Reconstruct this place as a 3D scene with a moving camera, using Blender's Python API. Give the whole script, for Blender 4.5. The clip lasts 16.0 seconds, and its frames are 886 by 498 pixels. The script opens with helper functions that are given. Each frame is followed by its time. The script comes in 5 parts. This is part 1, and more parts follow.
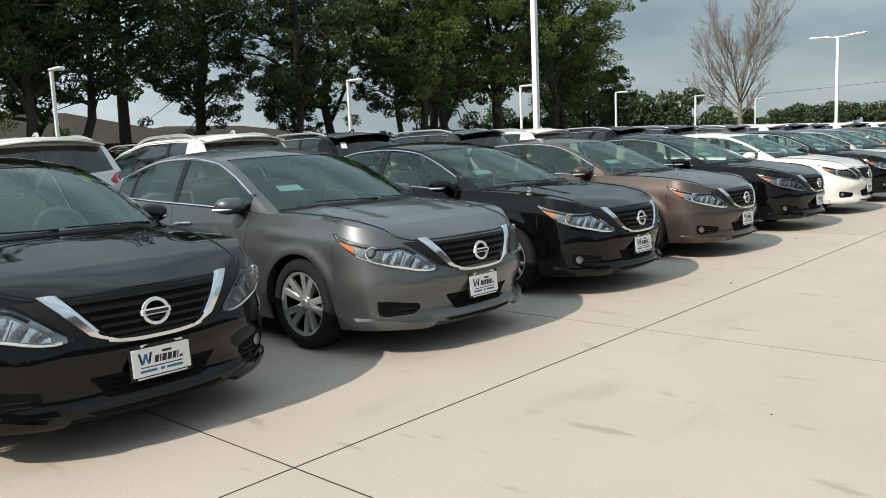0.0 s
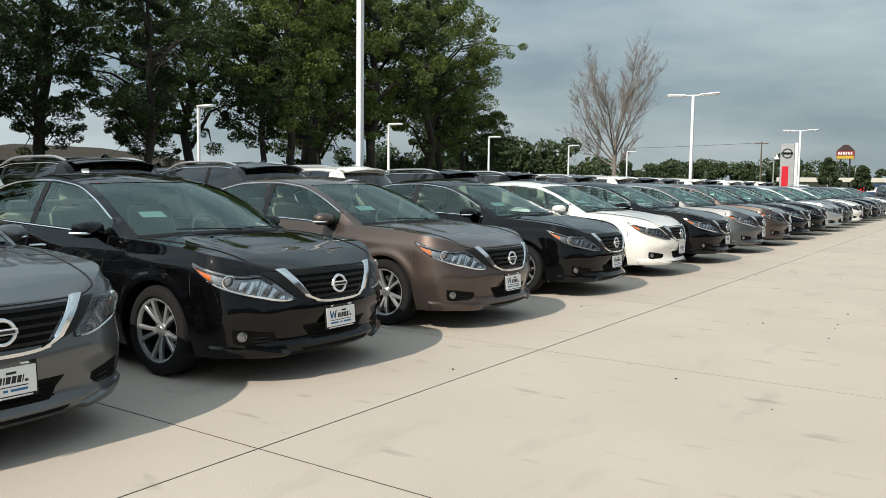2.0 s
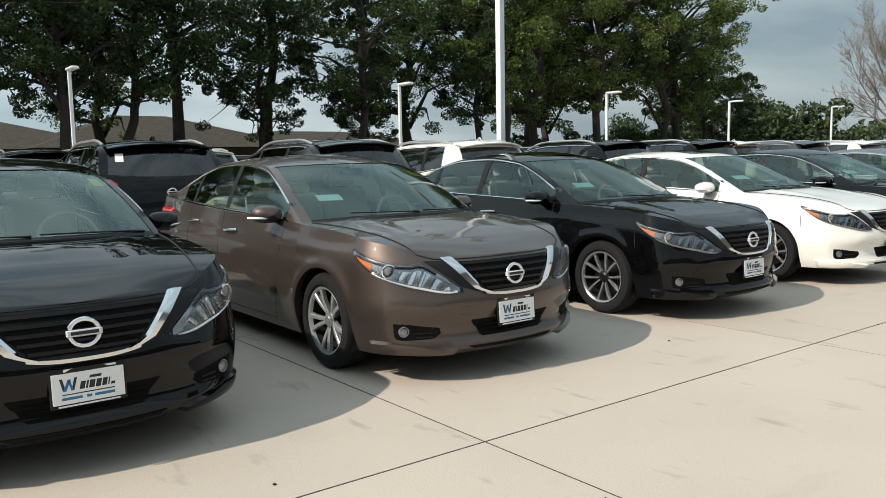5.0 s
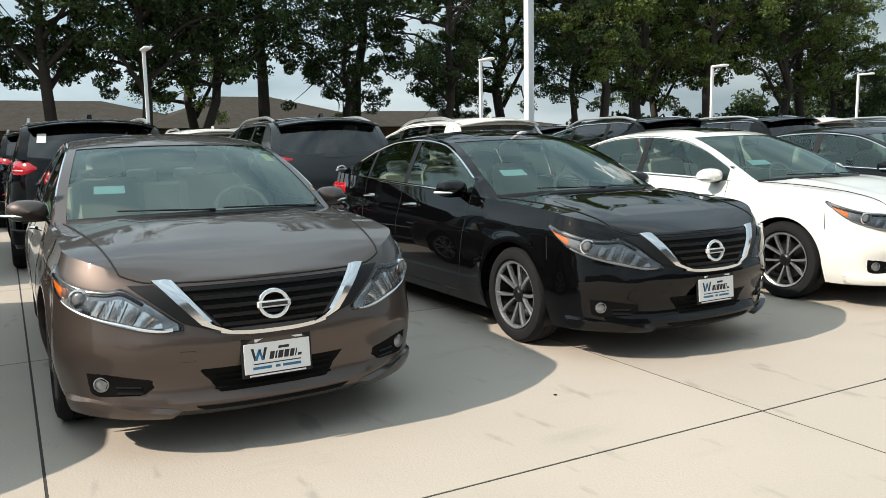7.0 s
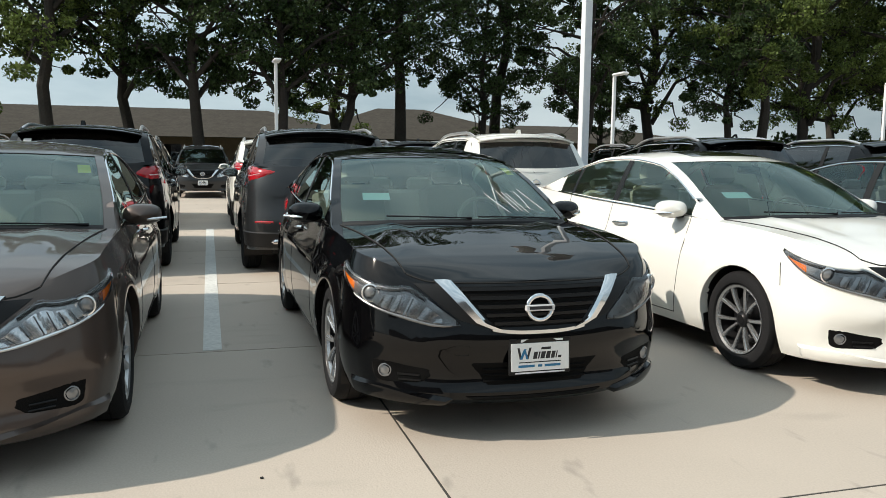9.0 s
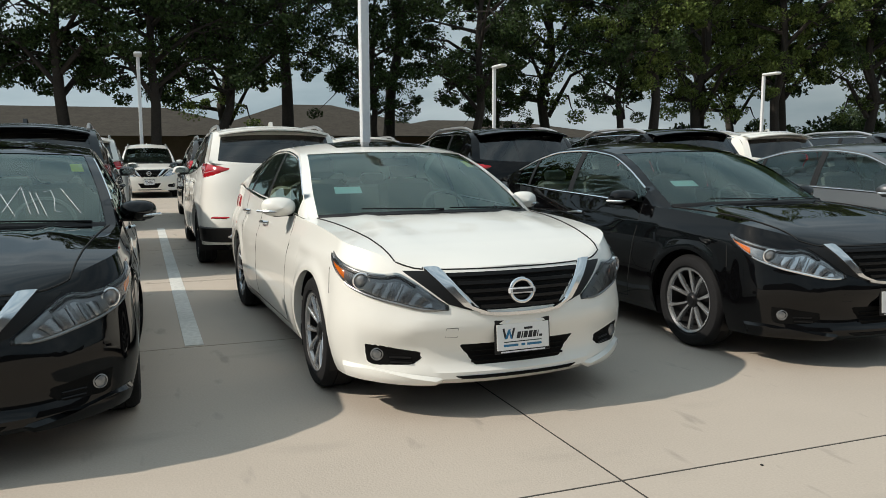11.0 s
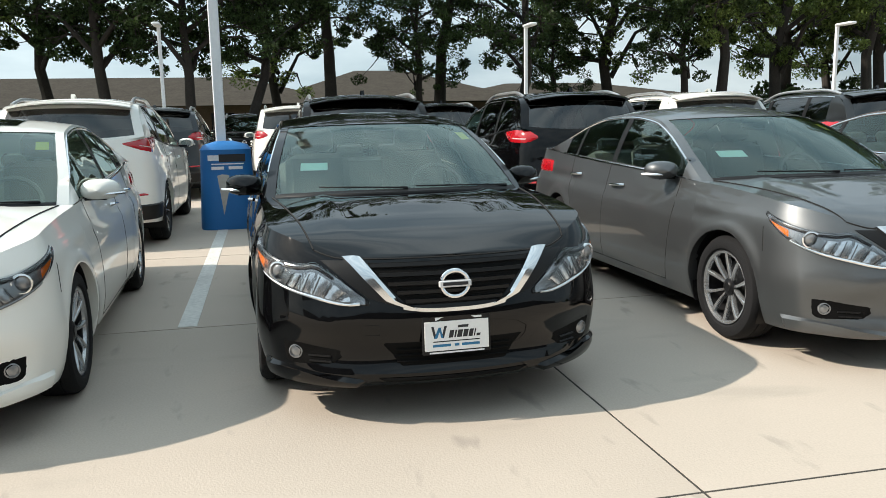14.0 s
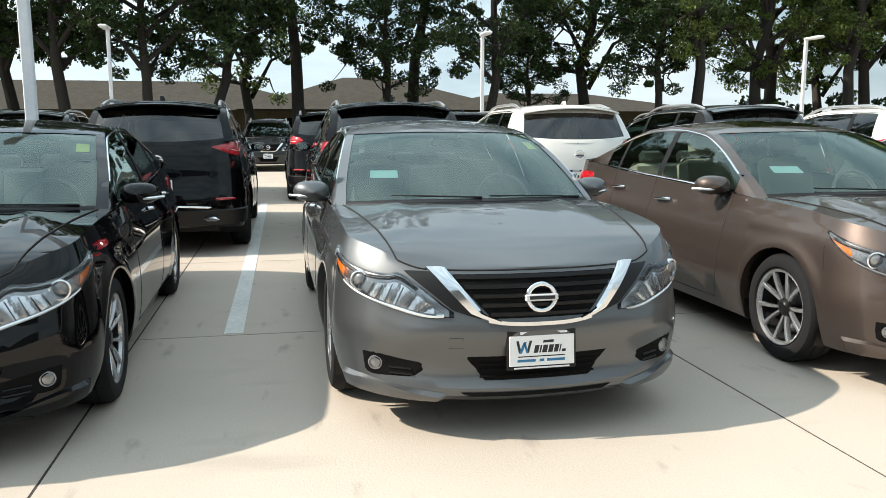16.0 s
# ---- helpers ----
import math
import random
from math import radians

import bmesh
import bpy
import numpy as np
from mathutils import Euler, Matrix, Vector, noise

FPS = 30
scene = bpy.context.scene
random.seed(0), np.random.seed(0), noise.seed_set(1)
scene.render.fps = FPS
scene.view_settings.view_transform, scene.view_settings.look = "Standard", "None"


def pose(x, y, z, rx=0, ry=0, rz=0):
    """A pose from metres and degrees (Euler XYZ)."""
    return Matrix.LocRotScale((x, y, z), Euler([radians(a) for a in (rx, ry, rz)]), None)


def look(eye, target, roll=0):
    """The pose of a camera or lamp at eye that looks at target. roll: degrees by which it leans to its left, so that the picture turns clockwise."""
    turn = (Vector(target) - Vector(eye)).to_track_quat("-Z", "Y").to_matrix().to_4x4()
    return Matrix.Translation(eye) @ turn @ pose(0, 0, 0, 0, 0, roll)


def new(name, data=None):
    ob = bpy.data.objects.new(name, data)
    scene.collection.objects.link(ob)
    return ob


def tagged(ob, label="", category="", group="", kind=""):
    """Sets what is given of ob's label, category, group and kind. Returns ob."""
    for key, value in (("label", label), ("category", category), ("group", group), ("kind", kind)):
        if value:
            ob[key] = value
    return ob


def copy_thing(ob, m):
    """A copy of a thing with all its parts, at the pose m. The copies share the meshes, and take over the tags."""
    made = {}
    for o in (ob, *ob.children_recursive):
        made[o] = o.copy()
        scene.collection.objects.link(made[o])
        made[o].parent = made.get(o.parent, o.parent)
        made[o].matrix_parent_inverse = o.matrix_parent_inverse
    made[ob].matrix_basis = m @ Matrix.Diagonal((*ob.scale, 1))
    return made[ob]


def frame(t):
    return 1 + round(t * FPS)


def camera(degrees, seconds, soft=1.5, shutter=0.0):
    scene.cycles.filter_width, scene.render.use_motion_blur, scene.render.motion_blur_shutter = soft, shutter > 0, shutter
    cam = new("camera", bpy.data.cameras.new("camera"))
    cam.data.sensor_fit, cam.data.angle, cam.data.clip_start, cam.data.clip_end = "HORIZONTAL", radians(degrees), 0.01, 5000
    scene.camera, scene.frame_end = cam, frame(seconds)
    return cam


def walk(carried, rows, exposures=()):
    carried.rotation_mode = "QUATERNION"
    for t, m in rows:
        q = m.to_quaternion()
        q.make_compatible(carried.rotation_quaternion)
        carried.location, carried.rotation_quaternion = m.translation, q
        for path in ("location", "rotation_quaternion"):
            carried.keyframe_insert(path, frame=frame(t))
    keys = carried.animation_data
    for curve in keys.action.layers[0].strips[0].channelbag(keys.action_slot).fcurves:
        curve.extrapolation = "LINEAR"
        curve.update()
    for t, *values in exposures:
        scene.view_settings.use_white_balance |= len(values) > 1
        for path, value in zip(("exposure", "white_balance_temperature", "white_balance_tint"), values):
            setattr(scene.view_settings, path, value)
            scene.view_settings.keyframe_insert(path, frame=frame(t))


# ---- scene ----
cam = camera(58.1, 16.0, 0.75)
PATH = [
    (0, (-0.606, 0.691, 1.398), (-1.942, 2.157, 1.145), -2.4),
    (0.5, (-0.614, 1.308, 1.433), (-1.869, 2.849, 1.208), -0.8),
    (1, (-0.527, 1.926, 1.416), (-1.785, 3.466, 1.197), -0.7),
    (1.5, (-0.455, 2.507, 1.381), (-1.656, 4.094, 1.185), 0.3),
    (2, (-0.338, 3.109, 1.398), (-1.466, 4.753, 1.235), 0.7),
    (2.5, (-0.236, 3.675, 1.4), (-1.266, 5.389, 1.344), 0.6),
    (3, (-0.193, 4.296, 1.405), (-1.188, 6.03, 1.356), 0.7),
    (3.5, (-0.174, 4.877, 1.407), (-1.376, 6.475, 1.364), 0.1),
    (4, (-0.238, 5.482, 1.404), (-1.499, 7.031, 1.306), 0.6),
    (4.5, (-0.315, 6.074, 1.406), (-1.771, 7.423, 1.16), -0.2),
    (4.7, (-0.394, 6.29, 1.397), (-1.908, 7.574, 1.154), -0.7),
    (6.8, (-0.799, 8.807, 1.389), (-2.535, 9.768, 1.139), -0.8),
    (7, (-0.811, 9.054, 1.368), (-2.551, 10.003, 1.103), -1.1),
    (7.5, (-0.845, 9.622, 1.396), (-2.586, 10.567, 1.122), -0.0),
    (8, (-0.806, 10.252, 1.387), (-2.669, 10.945, 1.169), -1.1),
    (8.2, (-0.847, 10.503, 1.37), (-2.723, 11.165, 1.164), -0.1),
    (10.3, (-0.714, 12.876, 1.412), (-2.644, 13.331, 1.156), -0.9),
    (10.5, (-0.752, 13.166, 1.391), (-2.644, 13.766, 1.141), 0.8),
    (11, (-0.694, 13.839, 1.371), (-2.552, 14.541, 1.133), -0.2),
    (11.5, (-0.631, 14.431, 1.377), (-2.52, 15.044, 1.133), 0.1),
    (12, (-0.636, 15.069, 1.374), (-2.46, 15.831, 1.068), 1.6),
    (12.5, (-0.637, 15.68, 1.393), (-2.519, 16.267, 1.058), -0.4),
    (13, (-0.713, 16.286, 1.402), (-2.57, 16.965, 1.102), 0.8),
    (13.5, (-0.765, 16.898, 1.398), (-2.635, 17.514, 1.049), -1.4),
    (14, (-0.898, 17.513, 1.407), (-2.826, 17.937, 1.085), -1.1),
    (14.5, (-0.963, 18.173, 1.419), (-2.874, 18.67, 1.102), -1.0),
    (15, (-1.041, 18.771, 1.401), (-2.978, 19.147, 1.071), -1.2),
    (15.5, (-1.055, 19.442, 1.409), (-2.972, 19.915, 1.092), -0.8),
    (16, (-1.05, 20.06, 1.411), (-2.989, 20.447, 1.11), -0.0),
]
EXPOSURES = [(0, 0.08), (2, 0.06), (3.5, -0.05), (4.5, 0.04), (7, 0.3), (8, 0.3), (10.5, -0.22), (11.5, -0.24), (12.5, -0.12), (13.5, 0.20), (14, 0.42), (14.5, 0.58), (16, 0.70)]
walk(cam, [(t, look(eye, target, roll)) for t, eye, target, roll in PATH], EXPOSURES)

# ---- light: hazy daylight, sun low over the row's far end behind the walker ----
SUN_WAY = Vector((0.05, 1.0, -0.83)).normalized()
world = bpy.data.worlds.new("hazy_sky")
scene.world = world
world.use_nodes = True
wn, wl = world.node_tree.nodes, world.node_tree.links
wn.clear()
w_out, w_bg = wn.new("ShaderNodeOutputWorld"), wn.new("ShaderNodeBackground")
w_sky, w_mix, w_noise = wn.new("ShaderNodeTexSky"), wn.new("ShaderNodeMixRGB"), wn.new("ShaderNodeTexNoise")
w_map, w_co, w_ramp, w_cloud = wn.new("ShaderNodeMapping"), wn.new("ShaderNodeTexCoord"), wn.new("ShaderNodeValToRGB"), wn.new("ShaderNodeMixRGB")
w_sky.sky_type, w_sky.sun_disc = "NISHITA", False
w_sky.sun_elevation = math.asin(-SUN_WAY.z)
w_sky.sun_rotation = math.atan2(-SUN_WAY.x, -SUN_WAY.y)
w_sky.dust_density, w_sky.air_density = 3.0, 1.2
w_map.inputs["Scale"].default_value = (1.6, 1.6, 6.0)
w_noise.inputs["Scale"].default_value, w_noise.inputs["Detail"].default_value = 2.0, 6
w_ramp.color_ramp.elements[0].position, w_ramp.color_ramp.elements[1].position = 0.36, 0.7
w_cloud.inputs[1].default_value, w_cloud.inputs[2].default_value = (3.15, 4.25, 4.9, 1), (6.5, 7.5, 7.8, 1)
w_mix.inputs[0].default_value = 0.78
w_bg.inputs["Strength"].default_value = 0.080
wl.new(w_co.outputs["Generated"], w_map.inputs[0])
wl.new(w_map.outputs[0], w_noise.inputs[0])
wl.new(w_noise.outputs[0], w_ramp.inputs[0])
wl.new(w_ramp.outputs[0], w_cloud.inputs[0])
wl.new(w_sky.outputs[0], w_mix.inputs[1])
w_sep, w_rise, w_mul = wn.new("ShaderNodeSeparateXYZ"), wn.new("ShaderNodeMapRange"), wn.new("ShaderNodeVectorMath")
w_mul.operation = "SCALE"
w_rise.inputs[1].default_value, w_rise.inputs[2].default_value = 0.15, 0.9
w_rise.inputs[3].default_value, w_rise.inputs[4].default_value = 1.0, 1.9
wl.new(w_co.outputs["Generated"], w_sep.inputs[0])
wl.new(w_sep.outputs["Z"], w_rise.inputs[0])
wl.new(w_cloud.outputs[0], w_mul.inputs[0])
w_dot, w_near, w_add = wn.new("ShaderNodeVectorMath"), wn.new("ShaderNodeMapRange"), wn.new("ShaderNodeMath")
w_dot.operation, w_add.operation = "DOT_PRODUCT", "ADD"
w_dot.inputs[1].default_value = (-0.72, -0.64, 0.26)
w_near.inputs[1].default_value, w_near.inputs[2].default_value = 0.0, 0.95
w_near.inputs[3].default_value, w_near.inputs[4].default_value = 0.0, 0.8
wl.new(w_co.outputs["Generated"], w_dot.inputs[0])
wl.new(w_dot.outputs["Value"], w_near.inputs[0])
wl.new(w_rise.outputs[0], w_add.inputs[0])
wl.new(w_near.outputs[0], w_add.inputs[1])
wl.new(w_add.outputs[0], w_mul.inputs["Scale"])
wl.new(w_mul.outputs[0], w_mix.inputs[2])
wl.new(w_mix.outputs[0], w_bg.inputs[0])
wl.new(w_bg.outputs[0], w_out.inputs[0])

sun = new("sun", bpy.data.lights.new("sun", "SUN"))
sun.data.energy, sun.data.angle, sun.data.color = 4.4, radians(0.8), (1.0, 0.91, 0.79)
sun.matrix_world = look(-SUN_WAY * 100, (0, 0, 0))


# ---- materials ----
def material(name, colour, rough=0.5, metal=0.0, vary=0.12, grain=60.0, bump=0.0, coat=0.0, per_object=0.0, coarse=1.5, spec=0.5):
    """A surface with variation at two scales, fine relief and, if asked, a shade of its own for each object."""
    m = bpy.data.materials.new(name)
    m.use_nodes = True
    n, l = m.node_tree.nodes, m.node_tree.links
    b = n["Principled BSDF"]
    b.inputs["Roughness"].default_value, b.inputs["Metallic"].default_value = rough, metal
    b.inputs["Coat Weight"].default_value, b.inputs["Coat Roughness"].default_value = coat, 0.02
    b.inputs["Coat IOR"].default_value = 1.4
    b.inputs["Specular IOR Level"].default_value = spec
    co = n.new("ShaderNodeTexCoord")
    fine, wide = n.new("ShaderNodeTexNoise"), n.new("ShaderNodeTexNoise")
    fine.inputs["Scale"].default_value, fine.inputs["Detail"].default_value = grain, 3
    wide.inputs["Scale"].default_value, wide.inputs["Detail"].default_value = coarse, 4
    for x in (fine, wide):
        l.new(co.outputs["Object"], x.inputs[0])
    add = n.new("ShaderNodeMath")
    add.operation = "ADD"
    l.new(fine.outputs[0], add.inputs[0])
    l.new(wide.outputs[0], add.inputs[1])
    rng = n.new("ShaderNodeMapRange")
    rng.inputs[1].default_value, rng.inputs[2].default_value = 0.6, 1.4
    rng.inputs[3].default_value, rng.inputs[4].default_value = 1 - vary, 1 + vary
    l.new(add.outputs[0], rng.inputs[0])
    value = rng.outputs[0]
    if per_object:
        info, r2, mul = n.new("ShaderNodeObjectInfo"), n.new("ShaderNodeMapRange"), n.new("ShaderNodeMath")
        r2.inputs[3].default_value, r2.inputs[4].default_value = 1 - per_object, 1 + per_object
        mul.operation = "MULTIPLY"
        l.new(info.outputs["Random"], r2.inputs[0])
        l.new(r2.outputs[0], mul.inputs[0])
        l.new(value, mul.inputs[1])
        value = mul.outputs[0]
    hsv = n.new("ShaderNodeHueSaturation")
    hsv.inputs["Color"].default_value = (*colour, 1)
    l.new(value, hsv.inputs["Value"])
    l.new(hsv.outputs[0], b.inputs["Base Color"])
    if bump:
        bm_ = n.new("ShaderNodeBump")
        bm_.inputs["Strength"].default_value, bm_.inputs["Distance"].default_value = bump, 0.01
        l.new(fine.outputs[0], bm_.inputs["Height"])
        l.new(bm_.outputs[0], b.inputs["Normal"])
    return m


def glass(name, tint, gloss_rough=0.01, ior=1.8, sheen=(1, 1, 1)):
    """Thin glass: clear with a tint, and a reflection that grows towards grazing angles."""
    m = bpy.data.materials.new(name)
    m.use_nodes = True
    n, l = m.node_tree.nodes, m.node_tree.links
    n.clear()
    out, mix, clear, gloss, fres = (n.new("ShaderNode" + k) for k in ("OutputMaterial", "MixShader", "BsdfTransparent", "BsdfGlossy", "Fresnel"))
    clear.inputs[0].default_value = (*tint, 1)
    gloss.inputs["Roughness"].default_value = gloss_rough
    gloss.inputs["Color"].default_value = (*sheen, 1)
    fres.inputs[0].default_value = ior
    l.new(fres.outputs[0], mix.inputs[0])
    l.new(clear.outputs[0], mix.inputs[1])
    l.new(gloss.outputs[0], mix.inputs[2])
    l.new(mix.outputs[0], out.inputs[0])
    return m


def paint(name, colour, metal=0.0, rough=0.5, spec=0.1):
    return material(name, colour, rough, metal, 0.05, 900.0, 0.0, 1.0, coarse=0.8, spec=spec)


PAINT = paint("car_paint_black", (0.002, 0.002, 0.0024), 0.0, 0.6, 0.0)
PAINTS = {
    "black": PAINT,
    "navy": paint("car_paint_dark_blue", (0.0025, 0.004, 0.008), 0.0, 0.6, 0.0),
    "grey": paint("car_paint_grey", (0.118, 0.124, 0.129), 0.85, 0.46, 0.4),
    "brown": paint("car_paint_brown", (0.086, 0.066, 0.057), 0.8, 0.48, 0.4),
    "white": paint("car_paint_white", (0.80, 0.79, 0.74), 0.0, 0.4, 0.4),
    "silver": paint("car_paint_silver", (0.42, 0.45, 0.45), 0.7, 0.36, 0.4),
    "slate": paint("car_paint_slate", (0.03, 0.033, 0.036), 0.6, 0.4, 0.3),
}
GLASS = glass("window_glass", (0.80, 0.94, 0.89), 0.01, 1.74, (0.84, 1.0, 0.95))
GLASS_DARK = glass("privacy_glass", (0.10, 0.11, 0.115))
LENS = glass("lamp_lens", (0.93, 0.94, 0.95), 0.01, 1.5)
CHROME = material("chrome", (0.78, 0.79, 0.8), 0.12, 1.0, 0.04)
BADGE_BAR = material("satin_metal", (0.70, 0.71, 0.72), 0.38, 0.35, 0.05)
BLACK_TRIM = material("black_trim", (0.007, 0.007, 0.0075), 0.42, 0, 0.2, 200, 0.12, spec=0.28)
SEAM = material("panel_gap", (0.008, 0.008, 0.008), 0.9)
RUBBER = material("tyre_rubber", (0.013, 0.013, 0.014), 0.8, 0, 0.25, 140, 0.3, spec=0.2)
GRILLE_BACK = material("grille_mesh", (0.004, 0.004, 0.004), 0.7, 0, 0.3, 200, 0.4, spec=0.1)
RIM_DARK = material("dark_rim", (0.010, 0.010, 0.011), 0.35, 0.3, 0.1)
RIM_BRIGHT = material("machined_rim", (0.46, 0.47, 0.48), 0.26, 0.8, 0.08)
RIM_SILVER = material("silver_rim", (0.50, 0.51, 0.52), 0.28, 0.7, 0.06)
HOUSING = material("lamp_housing", (0.40, 0.405, 0.41), 0.20, 0.85, 0.35, 25)
HOUSING_DARK = material("smoked_lamp_housing", (0.25, 0.255, 0.26), 0.25, 0.6, 0.3, 30)
REFLECTOR = material("lamp_reflector", (0.90, 0.91, 0.92), 0.16, 0.9, 0.12, 40)
AMBER = material("amber_lens", (0.75, 0.17, 0.01), 0.15, 0, 0.1, coat=1)
RED_LENS = material("red_lens", (0.42, 0.008, 0.015), 0.12, 0, 0.25, 40, coat=1)
CLEAR_LENS = material("pale_pink_lens", (0.62, 0.45, 0.46), 0.15, 0, 0.25, 40, coat=1)
PLATE_WHITE = material("plate_white", (0.8, 0.8, 0.79), 0.5, 0, 0.04)
INK = material("printed_black", (0.015, 0.015, 0.018), 0.5)
INK_BLUE = material("printed_blue", (0.02, 0.16, 0.32), 0.5)
INK_WHITE = material("printed_white", (0.75, 0.76, 0.77), 0.5)
INTERIOR = material("interior_dark", (0.11, 0.11, 0.108), 0.8, 0, 0.25, 90, 0.2)
INTERIOR_TAN = material("interior_beige", (0.30, 0.27, 0.22), 0.75, 0, 0.2, 90, 0.2)
PAPER = material("sticker_paper", (0.78, 0.92, 0.88), 0.6, 0, 0.06)
YELLOW = material("yellow_sticker", (0.75, 0.7, 0.08), 0.6)
POLE_PAINT = material("white_pole_paint", (0.74, 0.76, 0.78), 0.4, 0, 0.06, 20)
LAMP_LENS = material("lamp_diffuser", (0.7, 0.7, 0.68), 0.35)
STRIPE = material("stripe_paint", (0.60, 0.60, 0.57), 0.8, 0, 0.22, 25, 0.3)
BIN_BLUE = material("blue_plastic", (0.012, 0.15, 0.42), 0.5, 0, 0.1, 60, 0.15)
BARK = material("bark", (0.032, 0.027, 0.023), 0.95, 0, 0.4, 14, 0.9)
DEAD_BARK = material("dead_bark", (0.20, 0.175, 0.15), 0.95, 0, 0.25, 12, 0.6)
SHINGLE = material("roof_shingle", (0.060, 0.054, 0.046), 1.0, 0, 0.22, 6, 0.5, spec=0.05)
BRICK_FAR = material("far_brick", (0.16, 0.10, 0.08), 0.9, 0, 0.25, 10)
FAR_WALL = material("pale_stucco", (0.55, 0.52, 0.46), 0.9, 0, 0.1, 4)
SIGN_RED = material("red_panel", (0.55, 0.012, 0.025), 0.4)
SIGN_GREY = material("grey_panel", (0.42, 0.43, 0.44), 0.4, 0.3)
SIGN_YELLOW = material("yellow_panel", (0.5, 0.33, 0.03), 0.5)
CLADDING_BLUE = material("trailer_blue", (0.015, 0.04, 0.10), 0.5)
UNSEEN_WALL_DARK = material("dark_cladding", (0.10, 0.10, 0.105), 0.7, 0, 0.12, 8)
WOOD = material("weathered_post", (0.13, 0.10, 0.08), 0.9, 0, 0.3, 12, 0.4)
CONCRETE_KERB = material("kerb_concrete", (0.40, 0.38, 0.34), 0.9, 0, 0.15, 20, 0.3)
GRASS = material("far_grass", (0.06, 0.085, 0.03), 0.95, 0, 0.4, 3, 0.4, coarse=0.2)
JOINT = material("joint_sealant", (0.045, 0.04, 0.034), 0.95, 0, 0.35, 30, 0.3)


def concrete():
    m = material("concrete", (0.445, 0.386, 0.325), 0.88, 0, 0.10, 90, 0.15, per_object=0.035, coarse=0.7)
    n, l = m.node_tree.nodes, m.node_tree.links
    b = n["Principled BSDF"]
    src = b.inputs["Base Color"].links[0].from_socket
    co = n.new("ShaderNodeNewGeometry")
    stain, ramp, mix = n.new("ShaderNodeTexNoise"), n.new("ShaderNodeValToRGB"), n.new("ShaderNodeMixRGB")
    stretch = n.new("ShaderNodeMapping")
    stretch.inputs["Scale"].default_value = (2.6, 0.9, 1)
    stain.inputs["Scale"].default_value, stain.inputs["Detail"].default_value = 1.1, 7
    ramp.color_ramp.elements[0].position, ramp.color_ramp.elements[1].position = 0.60, 0.74
    ramp.color_ramp.elements[0].color, ramp.color_ramp.elements[1].color = (0, 0, 0, 1), (0.30, 0.30, 0.30, 1)
    mix.blend_type = "MIX"
    mix.inputs[2].default_value = (0.25, 0.225, 0.19, 1)
    l.new(co.outputs["Position"], stretch.inputs[0])
    l.new(stretch.outputs[0], stain.inputs[0])
    l.new(stain.outputs[0], ramp.inputs[0])
    l.new(ramp.outputs[0], mix.inputs[0])
    l.new(src, mix.inputs[1])
    l.new(mix.outputs[0], b.inputs["Base Color"])
    scuff, ramp2, mix2, turn = n.new("ShaderNodeTexNoise"), n.new("ShaderNodeValToRGB"), n.new("ShaderNodeMixRGB"), n.new("ShaderNodeMapping")
    turn.inputs["Scale"].default_value, turn.inputs["Rotation"].default_value = (1.2, 3.6, 1), (0, 0, 0.35)
    scuff.inputs["Scale"].default_value, scuff.inputs["Detail"].default_value = 1.6, 3
    ramp2.color_ramp.elements[0].position, ramp2.color_ramp.elements[1].position = 0.635, 0.72
    ramp2.color_ramp.elements[0].color, ramp2.color_ramp.elements[1].color = (0, 0, 0, 1), (0.42, 0.42, 0.42, 1)
    mix2.inputs[2].default_value = (0.20, 0.18, 0.155, 1)
    l.new(co.outputs["Position"], turn.inputs[0])
    l.new(turn.outputs[0], scuff.inputs[0])
    l.new(scuff.outputs[0], ramp2.inputs[0])
    l.new(ramp2.outputs[0], mix2.inputs[0])
    l.new(mix.outputs[0], mix2.inputs[1])
    l.new(mix2.outputs[0], b.inputs["Base Color"])
    return m


CONCRETE = concrete()


def leaves(name, colour):
    """Foliage: each leaf a shade of its own, some light coming through."""
    m = bpy.data.materials.new(name)
    m.use_nodes = True
    n, l = m.node_tree.nodes, m.node_tree.links
    b, geo, rng, hsv = n["Principled BSDF"], n.new("ShaderNodeNewGeometry"), n.new("ShaderNodeMapRange"), n.new("ShaderNodeHueSaturation")
    rng.inputs[3].default_value, rng.inputs[4].default_value = 0.35, 1.55
    hsv.inputs["Color"].default_value = (*colour, 1)
    l.new(geo.outputs["Random Per Island"], rng.inputs[0])
    l.new(rng.outputs[0], hsv.inputs["Value"])
    l.new(hsv.outputs[0], b.inputs["Base Color"])
    b.inputs["Roughness"].default_value = 0.55
    b.inputs["Specular IOR Level"].default_value = 0.25
    thin, mix, out = n.new("ShaderNodeBsdfTranslucent"), n.new("ShaderNodeMixShader"), n["Material Output"]
    mix.inputs[0].default_value = 0.34
    l.new(hsv.outputs[0], thin.inputs[0])
    l.new(b.outputs[0], mix.inputs[1])
    l.new(thin.outputs[0], mix.inputs[2])
    l.new(mix.outputs[0], out.inputs[0])
    return m


LEAVES = leaves("leaves_green", (0.108, 0.150, 0.038))
LEAVES_DARK = leaves("leaves_dark", (0.038, 0.064, 0.020))
# Distance haze over the far foliage is put into its base colour.
LEAVES_FAR = leaves("leaves_far", (0.07, 0.10, 0.045))


